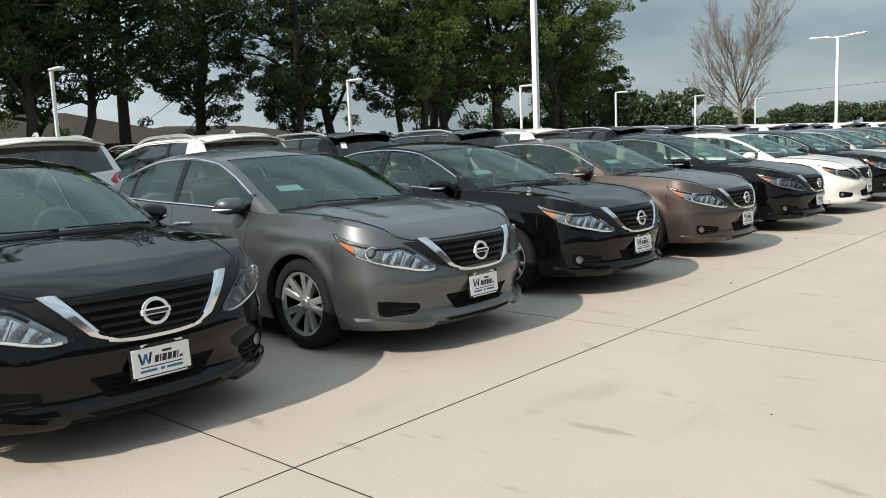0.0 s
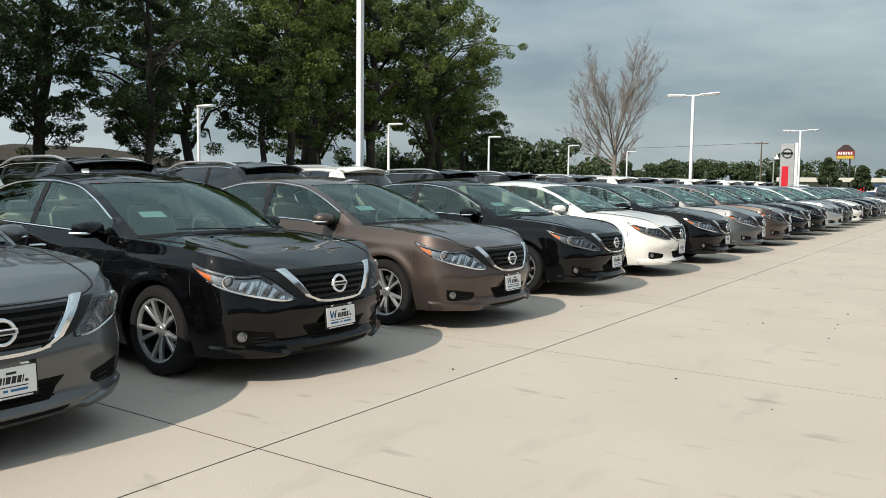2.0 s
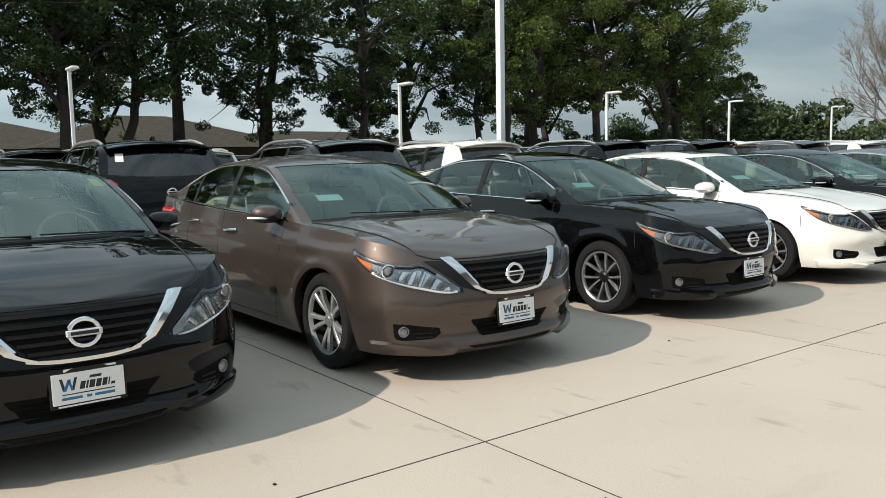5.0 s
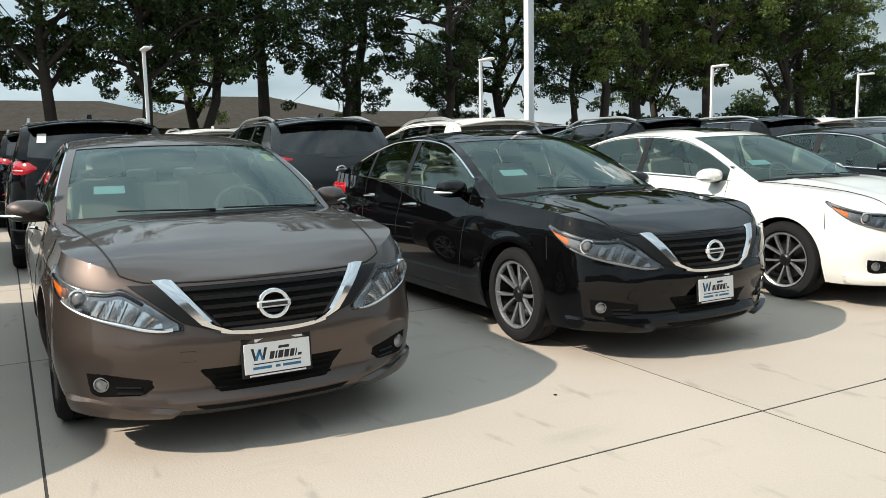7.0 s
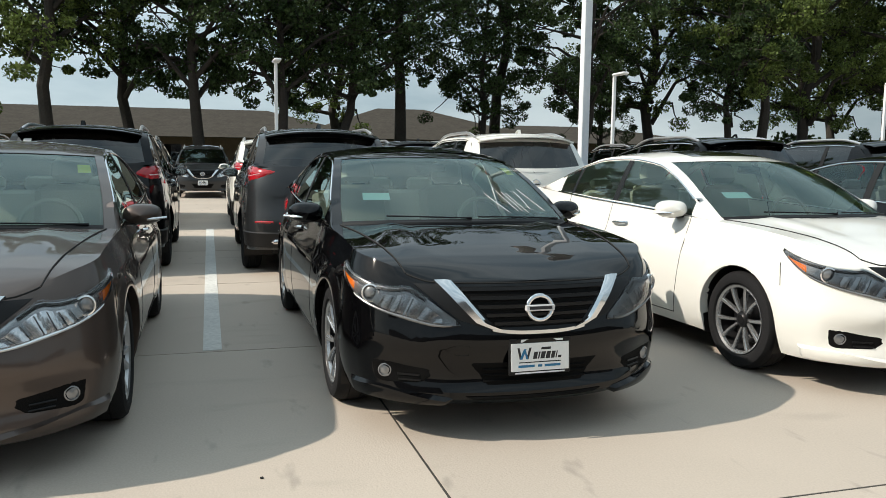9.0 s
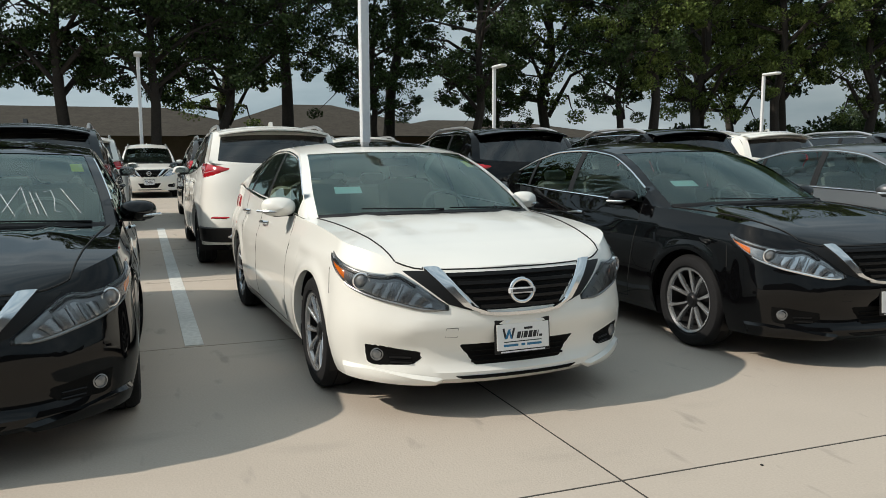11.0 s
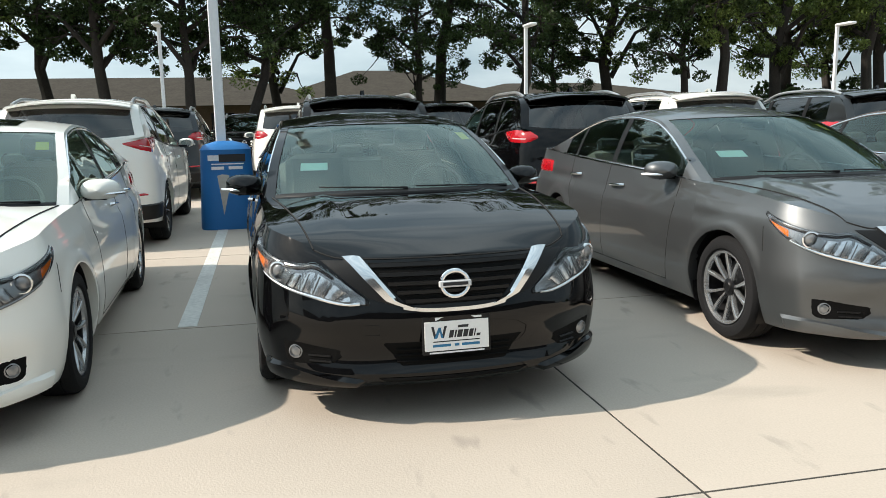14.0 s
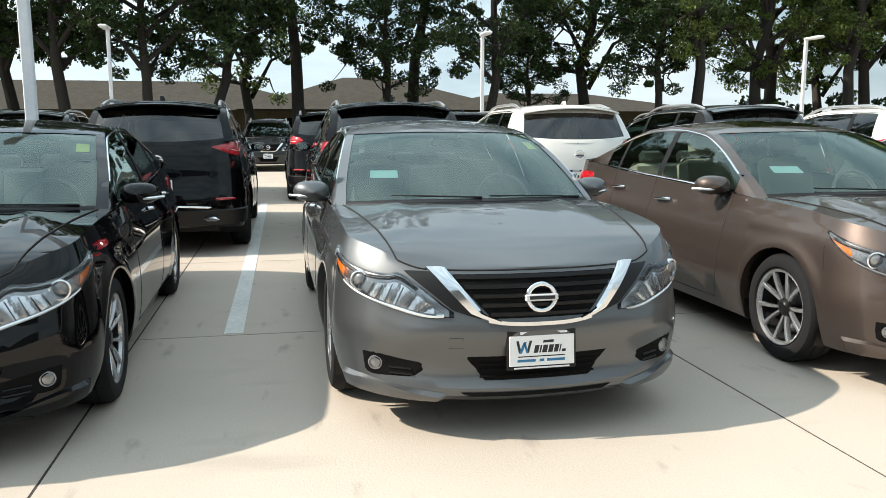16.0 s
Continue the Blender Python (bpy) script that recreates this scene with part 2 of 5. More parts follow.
# ---- mesh helpers ----
def mesh(name, verts, faces, mat, smooth=35.0, weld=0.0, recalc=False):
    me = bpy.data.meshes.new(name)
    me.from_pydata([tuple(v) for v in verts], [], faces)
    if weld or recalc:
        b = bmesh.new()
        b.from_mesh(me)
        if weld:
            bmesh.ops.remove_doubles(b, verts=b.verts, dist=weld)
            bmesh.ops.dissolve_degenerate(b, edges=b.edges, dist=1e-5)
        bmesh.ops.recalc_face_normals(b, faces=b.faces)
        b.to_mesh(me)
        b.free()
    if smooth:
        me.polygons.foreach_set("use_smooth", [True] * len(me.polygons))
        me.set_sharp_from_angle(angle=radians(smooth))
    me.materials.append(mat)
    return me


def part(name, me, parent, label="", m=None):
    ob = new(name, me)
    ob.parent = parent
    if m is not None:
        ob.matrix_basis = m
    return tagged(ob, label)


class Pile:
    """Collects simple solids of one part."""

    def __init__(self):
        self.v, self.f = [], []

    def add(self, verts, faces):
        k = len(self.v)
        self.v += [tuple(p) for p in verts]
        self.f += [tuple(i + k for i in f) for f in faces]
        return self

    def grid(self, rows, closed=False):
        k, n = len(self.v), len(rows[0])
        for r in rows:
            self.v += [tuple(p) for p in r]
        for i in range(len(rows) - 1):
            for j in range(n - (0 if closed else 1)):
                j2 = (j + 1) % n
                self.f.append((k + i * n + j, k + i * n + j2, k + (i + 1) * n + j2, k + (i + 1) * n + j))
        return self

    def box(self, x0, x1, y0, y1, z0, z1, bevel=0.0, m=None):
        e = min(bevel, (x1 - x0) * 0.45, (y1 - y0) * 0.45, (z1 - z0) * 0.45)
        rings = []
        for z, c in ((z0, e), (z0 + e, 0), (z1 - e, 0), (z1, e)) if e else ((z0, 0), (z1, 0)):
            a, b, c2, d = x0 + c, x1 - c, y0 + c, y1 - c
            if e:
                k = e
                ring = [(a + k, c2), (b - k, c2), (b, c2 + k), (b, d - k), (b - k, d), (a + k, d), (a, d - k), (a, c2 + k)]
            else:
                ring = [(a, c2), (b, c2), (b, d), (a, d)]
            rings.append([(x, y, z) for x, y in ring])
        if m is not None:
            rings = [[tuple(m @ Vector(p)) for p in r] for r in rings]
        n = len(rings[0])
        k = len(self.v)
        self.grid(rings, True)
        self.f.append(tuple(k + i for i in reversed(range(n))))
        self.f.append(tuple(k + (len(rings) - 1) * n + i for i in range(n)))
        return self

    def tube(self, pts, radii, sides=8, cap=True):
        pts = [Vector(p) for p in pts]
        if not hasattr(radii, "__len__"):
            radii = [radii] * len(pts)
        rows = []
        for i, p in enumerate(pts):
            d = (pts[min(i + 1, len(pts) - 1)] - pts[max(i - 1, 0)]).normalized()
            a = d.orthogonal().normalized() if abs(d.z) > 0.9 else d.cross(Vector((0, 0, 1))).normalized()
            b = d.cross(a)
            rows.append([p + radii[i] * (math.cos(2 * math.pi * k / sides) * a + math.sin(2 * math.pi * k / sides) * b) for k in range(sides)])
        k = len(self.v)
        self.grid(rows, True)
        if cap:
            self.f.append(tuple(k + i for i in reversed(range(sides))))
            self.f.append(tuple(k + (len(rows) - 1) * sides + i for i in range(sides)))
        return self

    def lathe(self, profile, sides=32, axis="y", at=(0, 0, 0), close=False):
        """Turns (offset along the axis, radius) pairs round an axis."""
        rows = []
        for h, r in profile:
            row = []
            for k in range(sides):
                c, s_ = r * math.cos(2 * math.pi * k / sides), r * math.sin(2 * math.pi * k / sides)
                p = {"x": (h, c, s_), "y": (c, h, s_), "z": (c, s_, h)}[axis]
                row.append((p[0] + at[0], p[1] + at[1], p[2] + at[2]))
            rows.append(row)
        k = len(self.v)
        self.grid(rows, True)
        if close:
            self.f.append(tuple(k + i for i in reversed(range(sides))))
            self.f.append(tuple(k + (len(rows) - 1) * sides + i for i in range(sides)))
        return self

    def done(self, name, mat, smooth=35.0, weld=0.0):
        return mesh(name, self.v, self.f, mat, smooth, weld, True)


def curve(*pairs):
    """A smooth curve through (x, value) pairs that does not overshoot."""
    x = np.array([p[0] for p in pairs], float)
    y = np.array([p[1:] for p in pairs], float)
    h = np.diff(x)[:, None]
    d = np.diff(y, axis=0) / h
    m_ = np.zeros_like(y)
    m_[0], m_[-1] = d[0], d[-1]
    same = (d[:-1] * d[1:]) > 0
    m_[1:-1] = np.where(same, 2 * d[:-1] * d[1:] / np.where(same, d[:-1] + d[1:], 1), 0)

    def f(q):
        q = min(max(q, x[0]), x[-1])
        i = min(int(np.searchsorted(x, q, "right")) - 1, len(x) - 2)
        t = (q - x[i]) / h[i, 0]
        r = (y[i] * (1 + 2 * t) * (1 - t) ** 2 + m_[i] * h[i] * t * (1 - t) ** 2 + y[i + 1] * t * t * (3 - 2 * t) + m_[i + 1] * h[i] * t * t * (t - 1))
        return float(r[0]) if len(r) == 1 else tuple(float(c) for c in r)

    return f


# ---- cars: the nose is at x = 0, the tail towards -x; s runs from the nose to the tail ----
class Shape:
    def __init__(self, *, hw, sA, sB, tail_n, axles, wheel_r, arch, nose, tail, zfrac, plan, ztop, sill, rail, mid, hood, cowl, cowl_bow, deck, deck_start, wind, back, panes, doors, mirror, length, rear_dark, crease, badge_z, fine):
        self.hw = hw
        self.sA = sA
        self.sB = sB
        self.tail_n = tail_n
        self.axles = axles
        self.wheel_r = wheel_r
        self.arch = arch
        self.nose = nose
        self.tail = tail
        self.zfrac = zfrac
        self.plan = plan
        self.ztop = ztop
        self.sill = sill
        self.rail = rail
        self.mid = mid
        self.hood = hood
        self.cowl = cowl
        self.cowl_bow = cowl_bow
        self.deck = deck
        self.deck_start = deck_start
        self.wind = wind
        self.back = back
        self.panes = panes
        self.doors = doors
        self.mirror = mirror
        self.length = length
        self.rear_dark = rear_dark
        self.crease = crease
        self.badge_z = badge_z
        self.fine = fine

    def half(self, s, z):
        w = self.hw * self.zfrac(z) * self.plan(s)
        for ax in self.axles:
            r = math.hypot(s - ax, z - self.wheel_r)
            w += 0.014 * math.exp(-(((r - self.arch) - 0.02) / 0.05) ** 2)
        ridge = self.crease + 0.035 * (s - 1.0)
        w -= 0.011 * math.exp(-(((z - ridge + 0.045) / 0.04) ** 2)) * min(max((s - 0.75) / 0.5, 0), 1)
        return w

    def wall(self, q, z, off=0.0):
        """The body's side. q from 0 to 1 rounds the nose, then metres along the flank, then 1 more rounds the tail."""
        flank = self.sB - self.sA
        if q <= 1:
            a = radians(90 * q)
            s = self.nose(z) + (self.sA - self.nose(z)) * (1 - max(math.cos(a), 0) ** (2 / 2.2))
            y = self.half(self.sA, z) * math.sin(a) ** (2 / 2.2)
            zs = z * 0.665 / self.badge_z
            s += 0.022 * math.exp(-(((q - 0.50) / 0.13) ** 2) - ((zs - 0.355) / 0.06) ** 2)
            s -= 0.016 * math.exp(-(((q - 0.73) / 0.05) ** 2) - ((zs - 0.36) / 0.14) ** 2)
            s += 0.012 * math.exp(-((q / 0.24) ** 2) - ((zs - 0.34) / 0.05) ** 2)
            s -= 0.012 * math.exp(-(((q - 0.33 - 1.2 * (0.56 - zs)) / 0.07) ** 2) - ((zs - 0.49) / 0.07) ** 2)
        elif q <= 1 + flank:
            s = self.sA + q - 1
            y = self.half(s, z)
        else:
            a = radians(90 * min(2 + flank - q, 1.0))
            a = max(a, 0)
            s = self.tail(z) - (self.tail(z) - self.sB) * (1 - max(math.cos(a), 0) ** (2 / self.tail_n))
            y = self.half(self.sB, z) * math.sin(a) ** (2 / self.tail_n)
        if off:
            e = 0.004
            p = Vector(self.wall(q, z))
            dq = Vector(self.wall(q + e, z)) - Vector(self.wall(max(q - e, 0), z))
            dz = Vector(self.wall(q, z + 0.006)) - Vector(self.wall(q, z - 0.006))
            n = dq.cross(dz).normalized()
            if n.y < 0 and 0.05 < q < 1.9 + flank:
                n = -n
            if q <= 0.05:
                n = Vector((1, 0, 0)) if n.x == 0 else (n if n.x > 0 else -n)
            p += n * off
            return tuple(p)
        return (-s, y, z)

    def s_of(self, q, z=0.7):
        return -self.wall(q, z)[0]

    def top_of(self, q):
        z = 0.85
        for _ in range(4):
            z = self.ztop(-self.wall(q, z)[0])
        return z

    def q_of_y(self, y, z):
        return math.degrees(math.asin(min(1, (y / self.half(self.sA, z)) ** 1.1))) / 90

    def upper(self, v, t, off=0.0):
        sr, yr, zr = self.rail(v)
        sc, zc = self.mid(v)
        k = 1 - t * t
        return (-(sr + (sc - sr) * k), yr * t, zr + (zc - zr) * (1 - abs(t) ** 2.4) + off)

    def rail_at(self, s):
        lo, hi = 0.0, 1.0
        for _ in range(30):
            mid_ = (lo + hi) / 2
            lo, hi = (mid_, hi) if self.rail(mid_)[0] < s else (lo, mid_)
        return self.rail(lo)

    def side(self, s, w, off=0.0):
        zb = self.ztop(s)
        yb = self.half(s, zb) - 0.012
        _, yt, zt = self.rail_at(s)
        zt = max(zt, zb + 0.002)
        return (-s, yb + (yt - yb) * w + (0.03 * (zt - zb)) * math.sin(math.pi * w) + off, zb + (zt - zb) * w)


def mirrored(p, sign):
    return (p[0], p[1] * sign, p[2])


def patch(shape, qs, lo, hi, off, n=20, m=8, sign=1, edge=-0.004):
    """A piece that lies on the body's side between two curves lo(q) and hi(q)."""
    n, m = max(3, round(n * max(shape.fine, 0.6))), max(2, round(m * max(shape.fine, 0.6)))
    rows = []
    for i in range(n + 1):
        q = qs[0] + (qs[1] - qs[0]) * i / n
        a, b = lo(q), hi(q)
        row = []
        for j in range(m + 1):
            border = i in (0, n) or j in (0, m)
            row.append(mirrored(shape.wall(q, a + (b - a) * j / m, edge if border else off), sign))
        rows.append(row)
    return rows


def front_patch(shape, y_lo, y_hi, z0, z1, off, n=24, m=8, edge=-0.004):
    """A piece across the nose, from z0 to z1; its half width goes from y_lo at z0 to y_hi at z1."""
    rows = []
    for j in range(m + 1):
        z = z0 + (z1 - z0) * j / m
        w = y_lo + (y_hi - y_lo) * j / m
        row = []
        for i in range(n + 1):
            y = w * (2 * i / n - 1)
            border = i in (0, n) or j in (0, m)
            row.append(mirrored(shape.wall(shape.q_of_y(abs(y), z), z, edge if border else off), 1 if y >= 0 else -1))
        rows.append(row)
    return rows


SEDAN = Shape(
    hw=0.912, sA=0.58, sB=4.25, tail_n=3.0, axles=(0.96, 3.735), wheel_r=0.33, arch=0.365,
    nose=curve((0.15, 0.12), (0.19, 0.06), (0.215, 0.015), (0.245, 0.0), (0.275, 0.03), (0.34, 0.035), (0.42, 0.02), (0.49, -0.005), (0.53, 0.0), (0.58, 0.015), (0.70, 0.045), (0.79, 0.10), (0.95, 0.25)),
    tail=curve((0.2, 4.74), (0.35, 4.84), (0.55, 4.87), (0.72, 4.85), (0.9, 4.80), (1.1, 4.72)),
    zfrac=curve((0.15, 0.90), (0.20, 0.94), (0.30, 0.975), (0.42, 0.995), (0.55, 1.0), (0.66, 0.993), (0.74, 0.985), (0.80, 0.972), (0.86, 0.945), (1.0, 0.90), (1.12, 0.87)),
    plan=curve((0.4, 0.955), (0.96, 0.985), (1.6, 1.0), (3.1, 1.0), (3.75, 0.985), (4.3, 0.94)),
    ztop=curve((0.1, 0.782), (0.17, 0.787), (0.22, 0.808), (0.30, 0.85), (0.4, 0.882), (0.6, 0.917), (1.0, 0.95), (1.4, 0.965), (2.0, 0.985), (3.0, 1.015), (3.6, 1.045), (4.2, 1.075), (4.6, 1.09), (4.85, 1.08)),
    sill=curve((0.0, 0.185), (0.5, 0.19), (1.3, 0.175), (3.2, 0.175), (4.2, 0.22), (4.9, 0.26)),
    rail=curve((0, 1.36, 0.80, 0.955), (0.12, 1.62, 0.765, 1.10), (0.28, 2.0, 0.69, 1.285), (0.38, 2.3, 0.64, 1.375), (0.5, 2.75, 0.62, 1.415), (0.62, 3.15, 0.62, 1.40), (0.74, 3.5, 0.645, 1.335), (0.88, 3.9, 0.715, 1.195), (1.0, 4.24, 0.79, 1.075)),
    mid=curve((0, 1.02, 0.995), (0.12, 1.30, 1.115), (0.28, 1.75, 1.30), (0.38, 2.05, 1.40), (0.5, 2.6, 1.465), (0.62, 3.05, 1.458), (0.74, 3.42, 1.40), (0.88, 3.85, 1.255), (1.0, 4.2, 1.115)),
    hood=curve((0.08, 0.785), (0.3, 0.855), (0.6, 0.925), (1.02, 0.992), (1.4, 1.0)), cowl=1.36, cowl_bow=0.34,
    deck=curve((4.1, 1.11), (4.3, 1.12), (4.5, 1.128), (4.74, 1.10)), deck_start=4.24,
    wind=(0.02, 0.36, 0.93), back=(0.72, 0.97, 0.90), panes=((1.60, 2.68), (2.76, 3.50), (3.55, 3.80)), doors=(1.58, 2.72, 3.52), mirror=(1.72, 1.02), length=4.87, rear_dark=False, crease=0.80, badge_z=0.665, fine=1.0,
)
SUV = Shape(
    hw=0.945, sA=0.56, sB=4.20, tail_n=2.8, axles=(0.93, 3.75), wheel_r=0.36, arch=0.40,
    nose=curve((0.2, 0.14), (0.28, 0.06), (0.40, 0.02), (0.55, 0.0), (0.75, 0.03), (0.90, 0.09), (1.1, 0.25)),
    tail=curve((0.25, 4.62), (0.4, 4.72), (0.6, 4.75), (0.8, 4.70), (1.0, 4.68), (1.12, 4.66), (1.3, 4.60)),
    zfrac=curve((0.2, 0.92), (0.28, 0.96), (0.4, 0.985), (0.6, 1.0), (0.75, 0.988), (0.9, 0.985), (1.0, 0.97), (1.15, 0.93), (1.3, 0.885)),
    plan=curve((0.4, 0.955), (0.96, 0.985), (1.6, 1.0), (3.1, 1.0), (3.75, 0.99), (4.3, 0.95)),
    ztop=curve((0.1, 0.90), (0.3, 0.95), (0.6, 1.0), (1.0, 1.045), (1.5, 1.07), (2.5, 1.10), (3.2, 1.15), (3.8, 1.22), (4.3, 1.28), (4.7, 1.24)),
    sill=curve((0.0, 0.24), (1.3, 0.23), (3.2, 0.23), (4.2, 0.28), (4.9, 0.32)),
    rail=curve((0, 1.25, 0.83, 1.055), (0.15, 1.6, 0.79, 1.27), (0.30, 1.95, 0.725, 1.475), (0.4, 2.3, 0.69, 1.565), (0.55, 2.9, 0.675, 1.655), (0.7, 3.6, 0.69, 1.66), (0.82, 4.14, 0.715, 1.625), (0.86, 4.23, 0.725, 1.575), (1.0, 4.46, 0.80, 1.275)),
    mid=curve((0, 0.95, 1.09), (0.15, 1.35, 1.28), (0.30, 1.75, 1.50), (0.4, 2.1, 1.60), (0.55, 2.8, 1.72), (0.7, 3.6, 1.73), (0.82, 4.38, 1.695), (0.86, 4.46, 1.615), (1.0, 4.64, 1.215)),
    hood=curve((0.08, 0.90), (0.3, 0.965), (0.6, 1.02), (0.95, 1.08), (1.3, 1.09)), cowl=1.25, cowl_bow=0.30,
    deck=curve((4.4, 1.24), (4.7, 1.22)), deck_start=4.46,
    wind=(0.02, 0.385, 0.93), back=(0.865, 0.985, 0.88), panes=((1.50, 2.55), (2.63, 3.48), (3.56, 4.02)), doors=(1.45, 2.59, 3.50), mirror=(1.62, 1.13), length=4.75, rear_dark=True, crease=0.86, badge_z=0.778, fine=0.5,
)


def body_mesh(c):
    flank = c.sB - c.sA
    nf, na, nt = round(26 * c.fine), (10 if c.fine == 1 else 6), (14 if c.fine == 1 else 10)
    qs = [i / nf for i in range(nf + 1)]
    marks = set(np.linspace(0, flank, round(38 * c.fine)).tolist())
    for ax in c.axles:
        for k in range(-na, na + 1):
            marks.add(ax - c.sA + c.arch * math.sin(radians(90 * k / na)))
        marks |= {ax - c.sA - c.arch - 0.012, ax - c.sA + c.arch + 0.012}
    marks = [x for x in sorted(marks) if 0 < x < flank]
    marks = [x for i, x in enumerate(marks) if i == 0 or x - marks[i - 1] > 0.004]
    qs += [1 + x for x in marks] + [1 + flank + i / nt for i in range(nt + 1)]
    p = Pile()
    nj = 12 if c.fine == 1 else 6
    levels = 17 if c.fine == 1 else 11
    for sign in (1, -1):
        rows, caps = [], []
        for q in qs:
            s = c.s_of(q, 0.5)
            zb = c.sill(s)
            for ax in c.axles:
                d = c.arch ** 2 - (s - ax) ** 2
                if d >= -1e-9 and 1 < q < 1 + flank:
                    zb = max(zb, c.wheel_r + math.sqrt(max(d, 0)))
            zt = c.top_of(q)
            col = [c.wall(q, zb + (zt - zb) * j / levels) for j in range(levels + 1)]
            inner = (col[0][0], col[0][1] * 0.93 if 1 < q < 1 + flank else col[0][1] * 0.96, col[0][2] + 0.012)
            rows.append([mirrored(x, sign) for x in [inner] + col])
            caps.append(col[-1])
        p.grid(rows)
        # hood and deck, from the edge to the middle
        for kind in ("hood", "deck"):
            cap = []
            for e in caps:
                s = -e[0]
                if kind == "hood" and s <= c.cowl + 0.03:
                    sc = s - c.cowl_bow * min(max((s - 0.55) / (c.cowl - 0.55), 0), 1)
                    zc = max(c.hood(sc), e[2])
                elif kind == "deck" and s >= c.deck_start - 0.06:
                    sc = s - 0.02
                    zc = max(c.deck(sc), e[2])
                else:
                    continue
                row = []
                for j in range(nj + 1):
                    t = 1 - j / nj
                    ridge = 0.012 * math.exp(-((t - 0.60) / 0.055) ** 2) * min(max((s - 0.3) / 0.5, 0), 1) if kind == "hood" else 0
                    row.append(mirrored((-(s + (sc - s) * (1 - t * t)), e[1] * t, e[2] + (zc - e[2]) * (1 - t ** 2.6) + ridge), sign))
                cap.append(row)
            p.grid(cap)
    return p.done("body", PAINT, 32, 0.0006)


def cabin_meshes(c):
    """Roof with pillars, windscreen, rear window, side windows."""
    vs = sorted(set(np.linspace(0, 1, round(46 * c.fine)).tolist() + [c.wind[0], c.wind[1], c.back[0], c.back[1]]))
    ts = sorted(set(np.linspace(-1, 1, round(20 * c.fine) + 1).tolist() + [-c.wind[2], c.wind[2], -c.back[2], c.back[2]]))
    roof, wind, back = Pile(), Pile(), Pile()
    for a, b in zip(vs, vs[1:]):
        for t0, t1 in zip(ts, ts[1:]):
            vm, tm = (a + b) / 2, (t0 + t1) / 2
            inset = 0.0
            if c.wind[0] < vm < c.wind[1] and abs(tm) < c.wind[2]:
                target, inset = wind, -0.004
            elif c.back[0] < vm < c.back[1] and abs(tm) < c.back[2]:
                target, inset = back, -0.004
            else:
                target = roof
            target.add([c.upper(a, t0, inset), c.upper(a, t1, inset), c.upper(b, t1, inset), c.upper(b, t0, inset)], [(0, 1, 2, 3)])
    s0, s1 = c.rail(0)[0], c.rail(1)[0]
    ss = sorted(set(np.linspace(s0, s1, round(46 * c.fine)).tolist() + [x for pr in c.panes for x in pr]))
    ws = [0, 0.06, 0.25, 0.45, 0.65, 0.8, 0.91, 1.0]
    panes = {(k, sg): Pile() for k in range(3) for sg in (1, -1)}
    pillars = {(k, sg): Pile() for k in range(2) for sg in (1, -1)}
    for sg in (1, -1):
        for a, b in zip(ss, ss[1:]):
            for w0, w1 in zip(ws, ws[1:]):
                target, off = roof, 0.0
                if 0.06 <= w0 and w1 <= 0.911:
                    if c.panes[0][0] - 1e-6 <= a and b <= c.panes[2][1] + 1e-6:
                        target = pillars[(0 if b <= c.panes[1][0] + 1e-6 else 1, sg)]
                    for k, (p0, p1) in enumerate(c.panes):
                        if p0 - 1e-6 <= a and b <= p1 + 1e-6:
                            target, off = panes[(k, sg)], -0.004
                target.add([mirrored(c.side(a, w0, off), sg), mirrored(c.side(b, w0, off), sg), mirrored(c.side(b, w1, off), sg), mirrored(c.side(a, w1, off), sg)], [(0, 1, 2, 3)])
    return roof, wind, back, panes, pillars


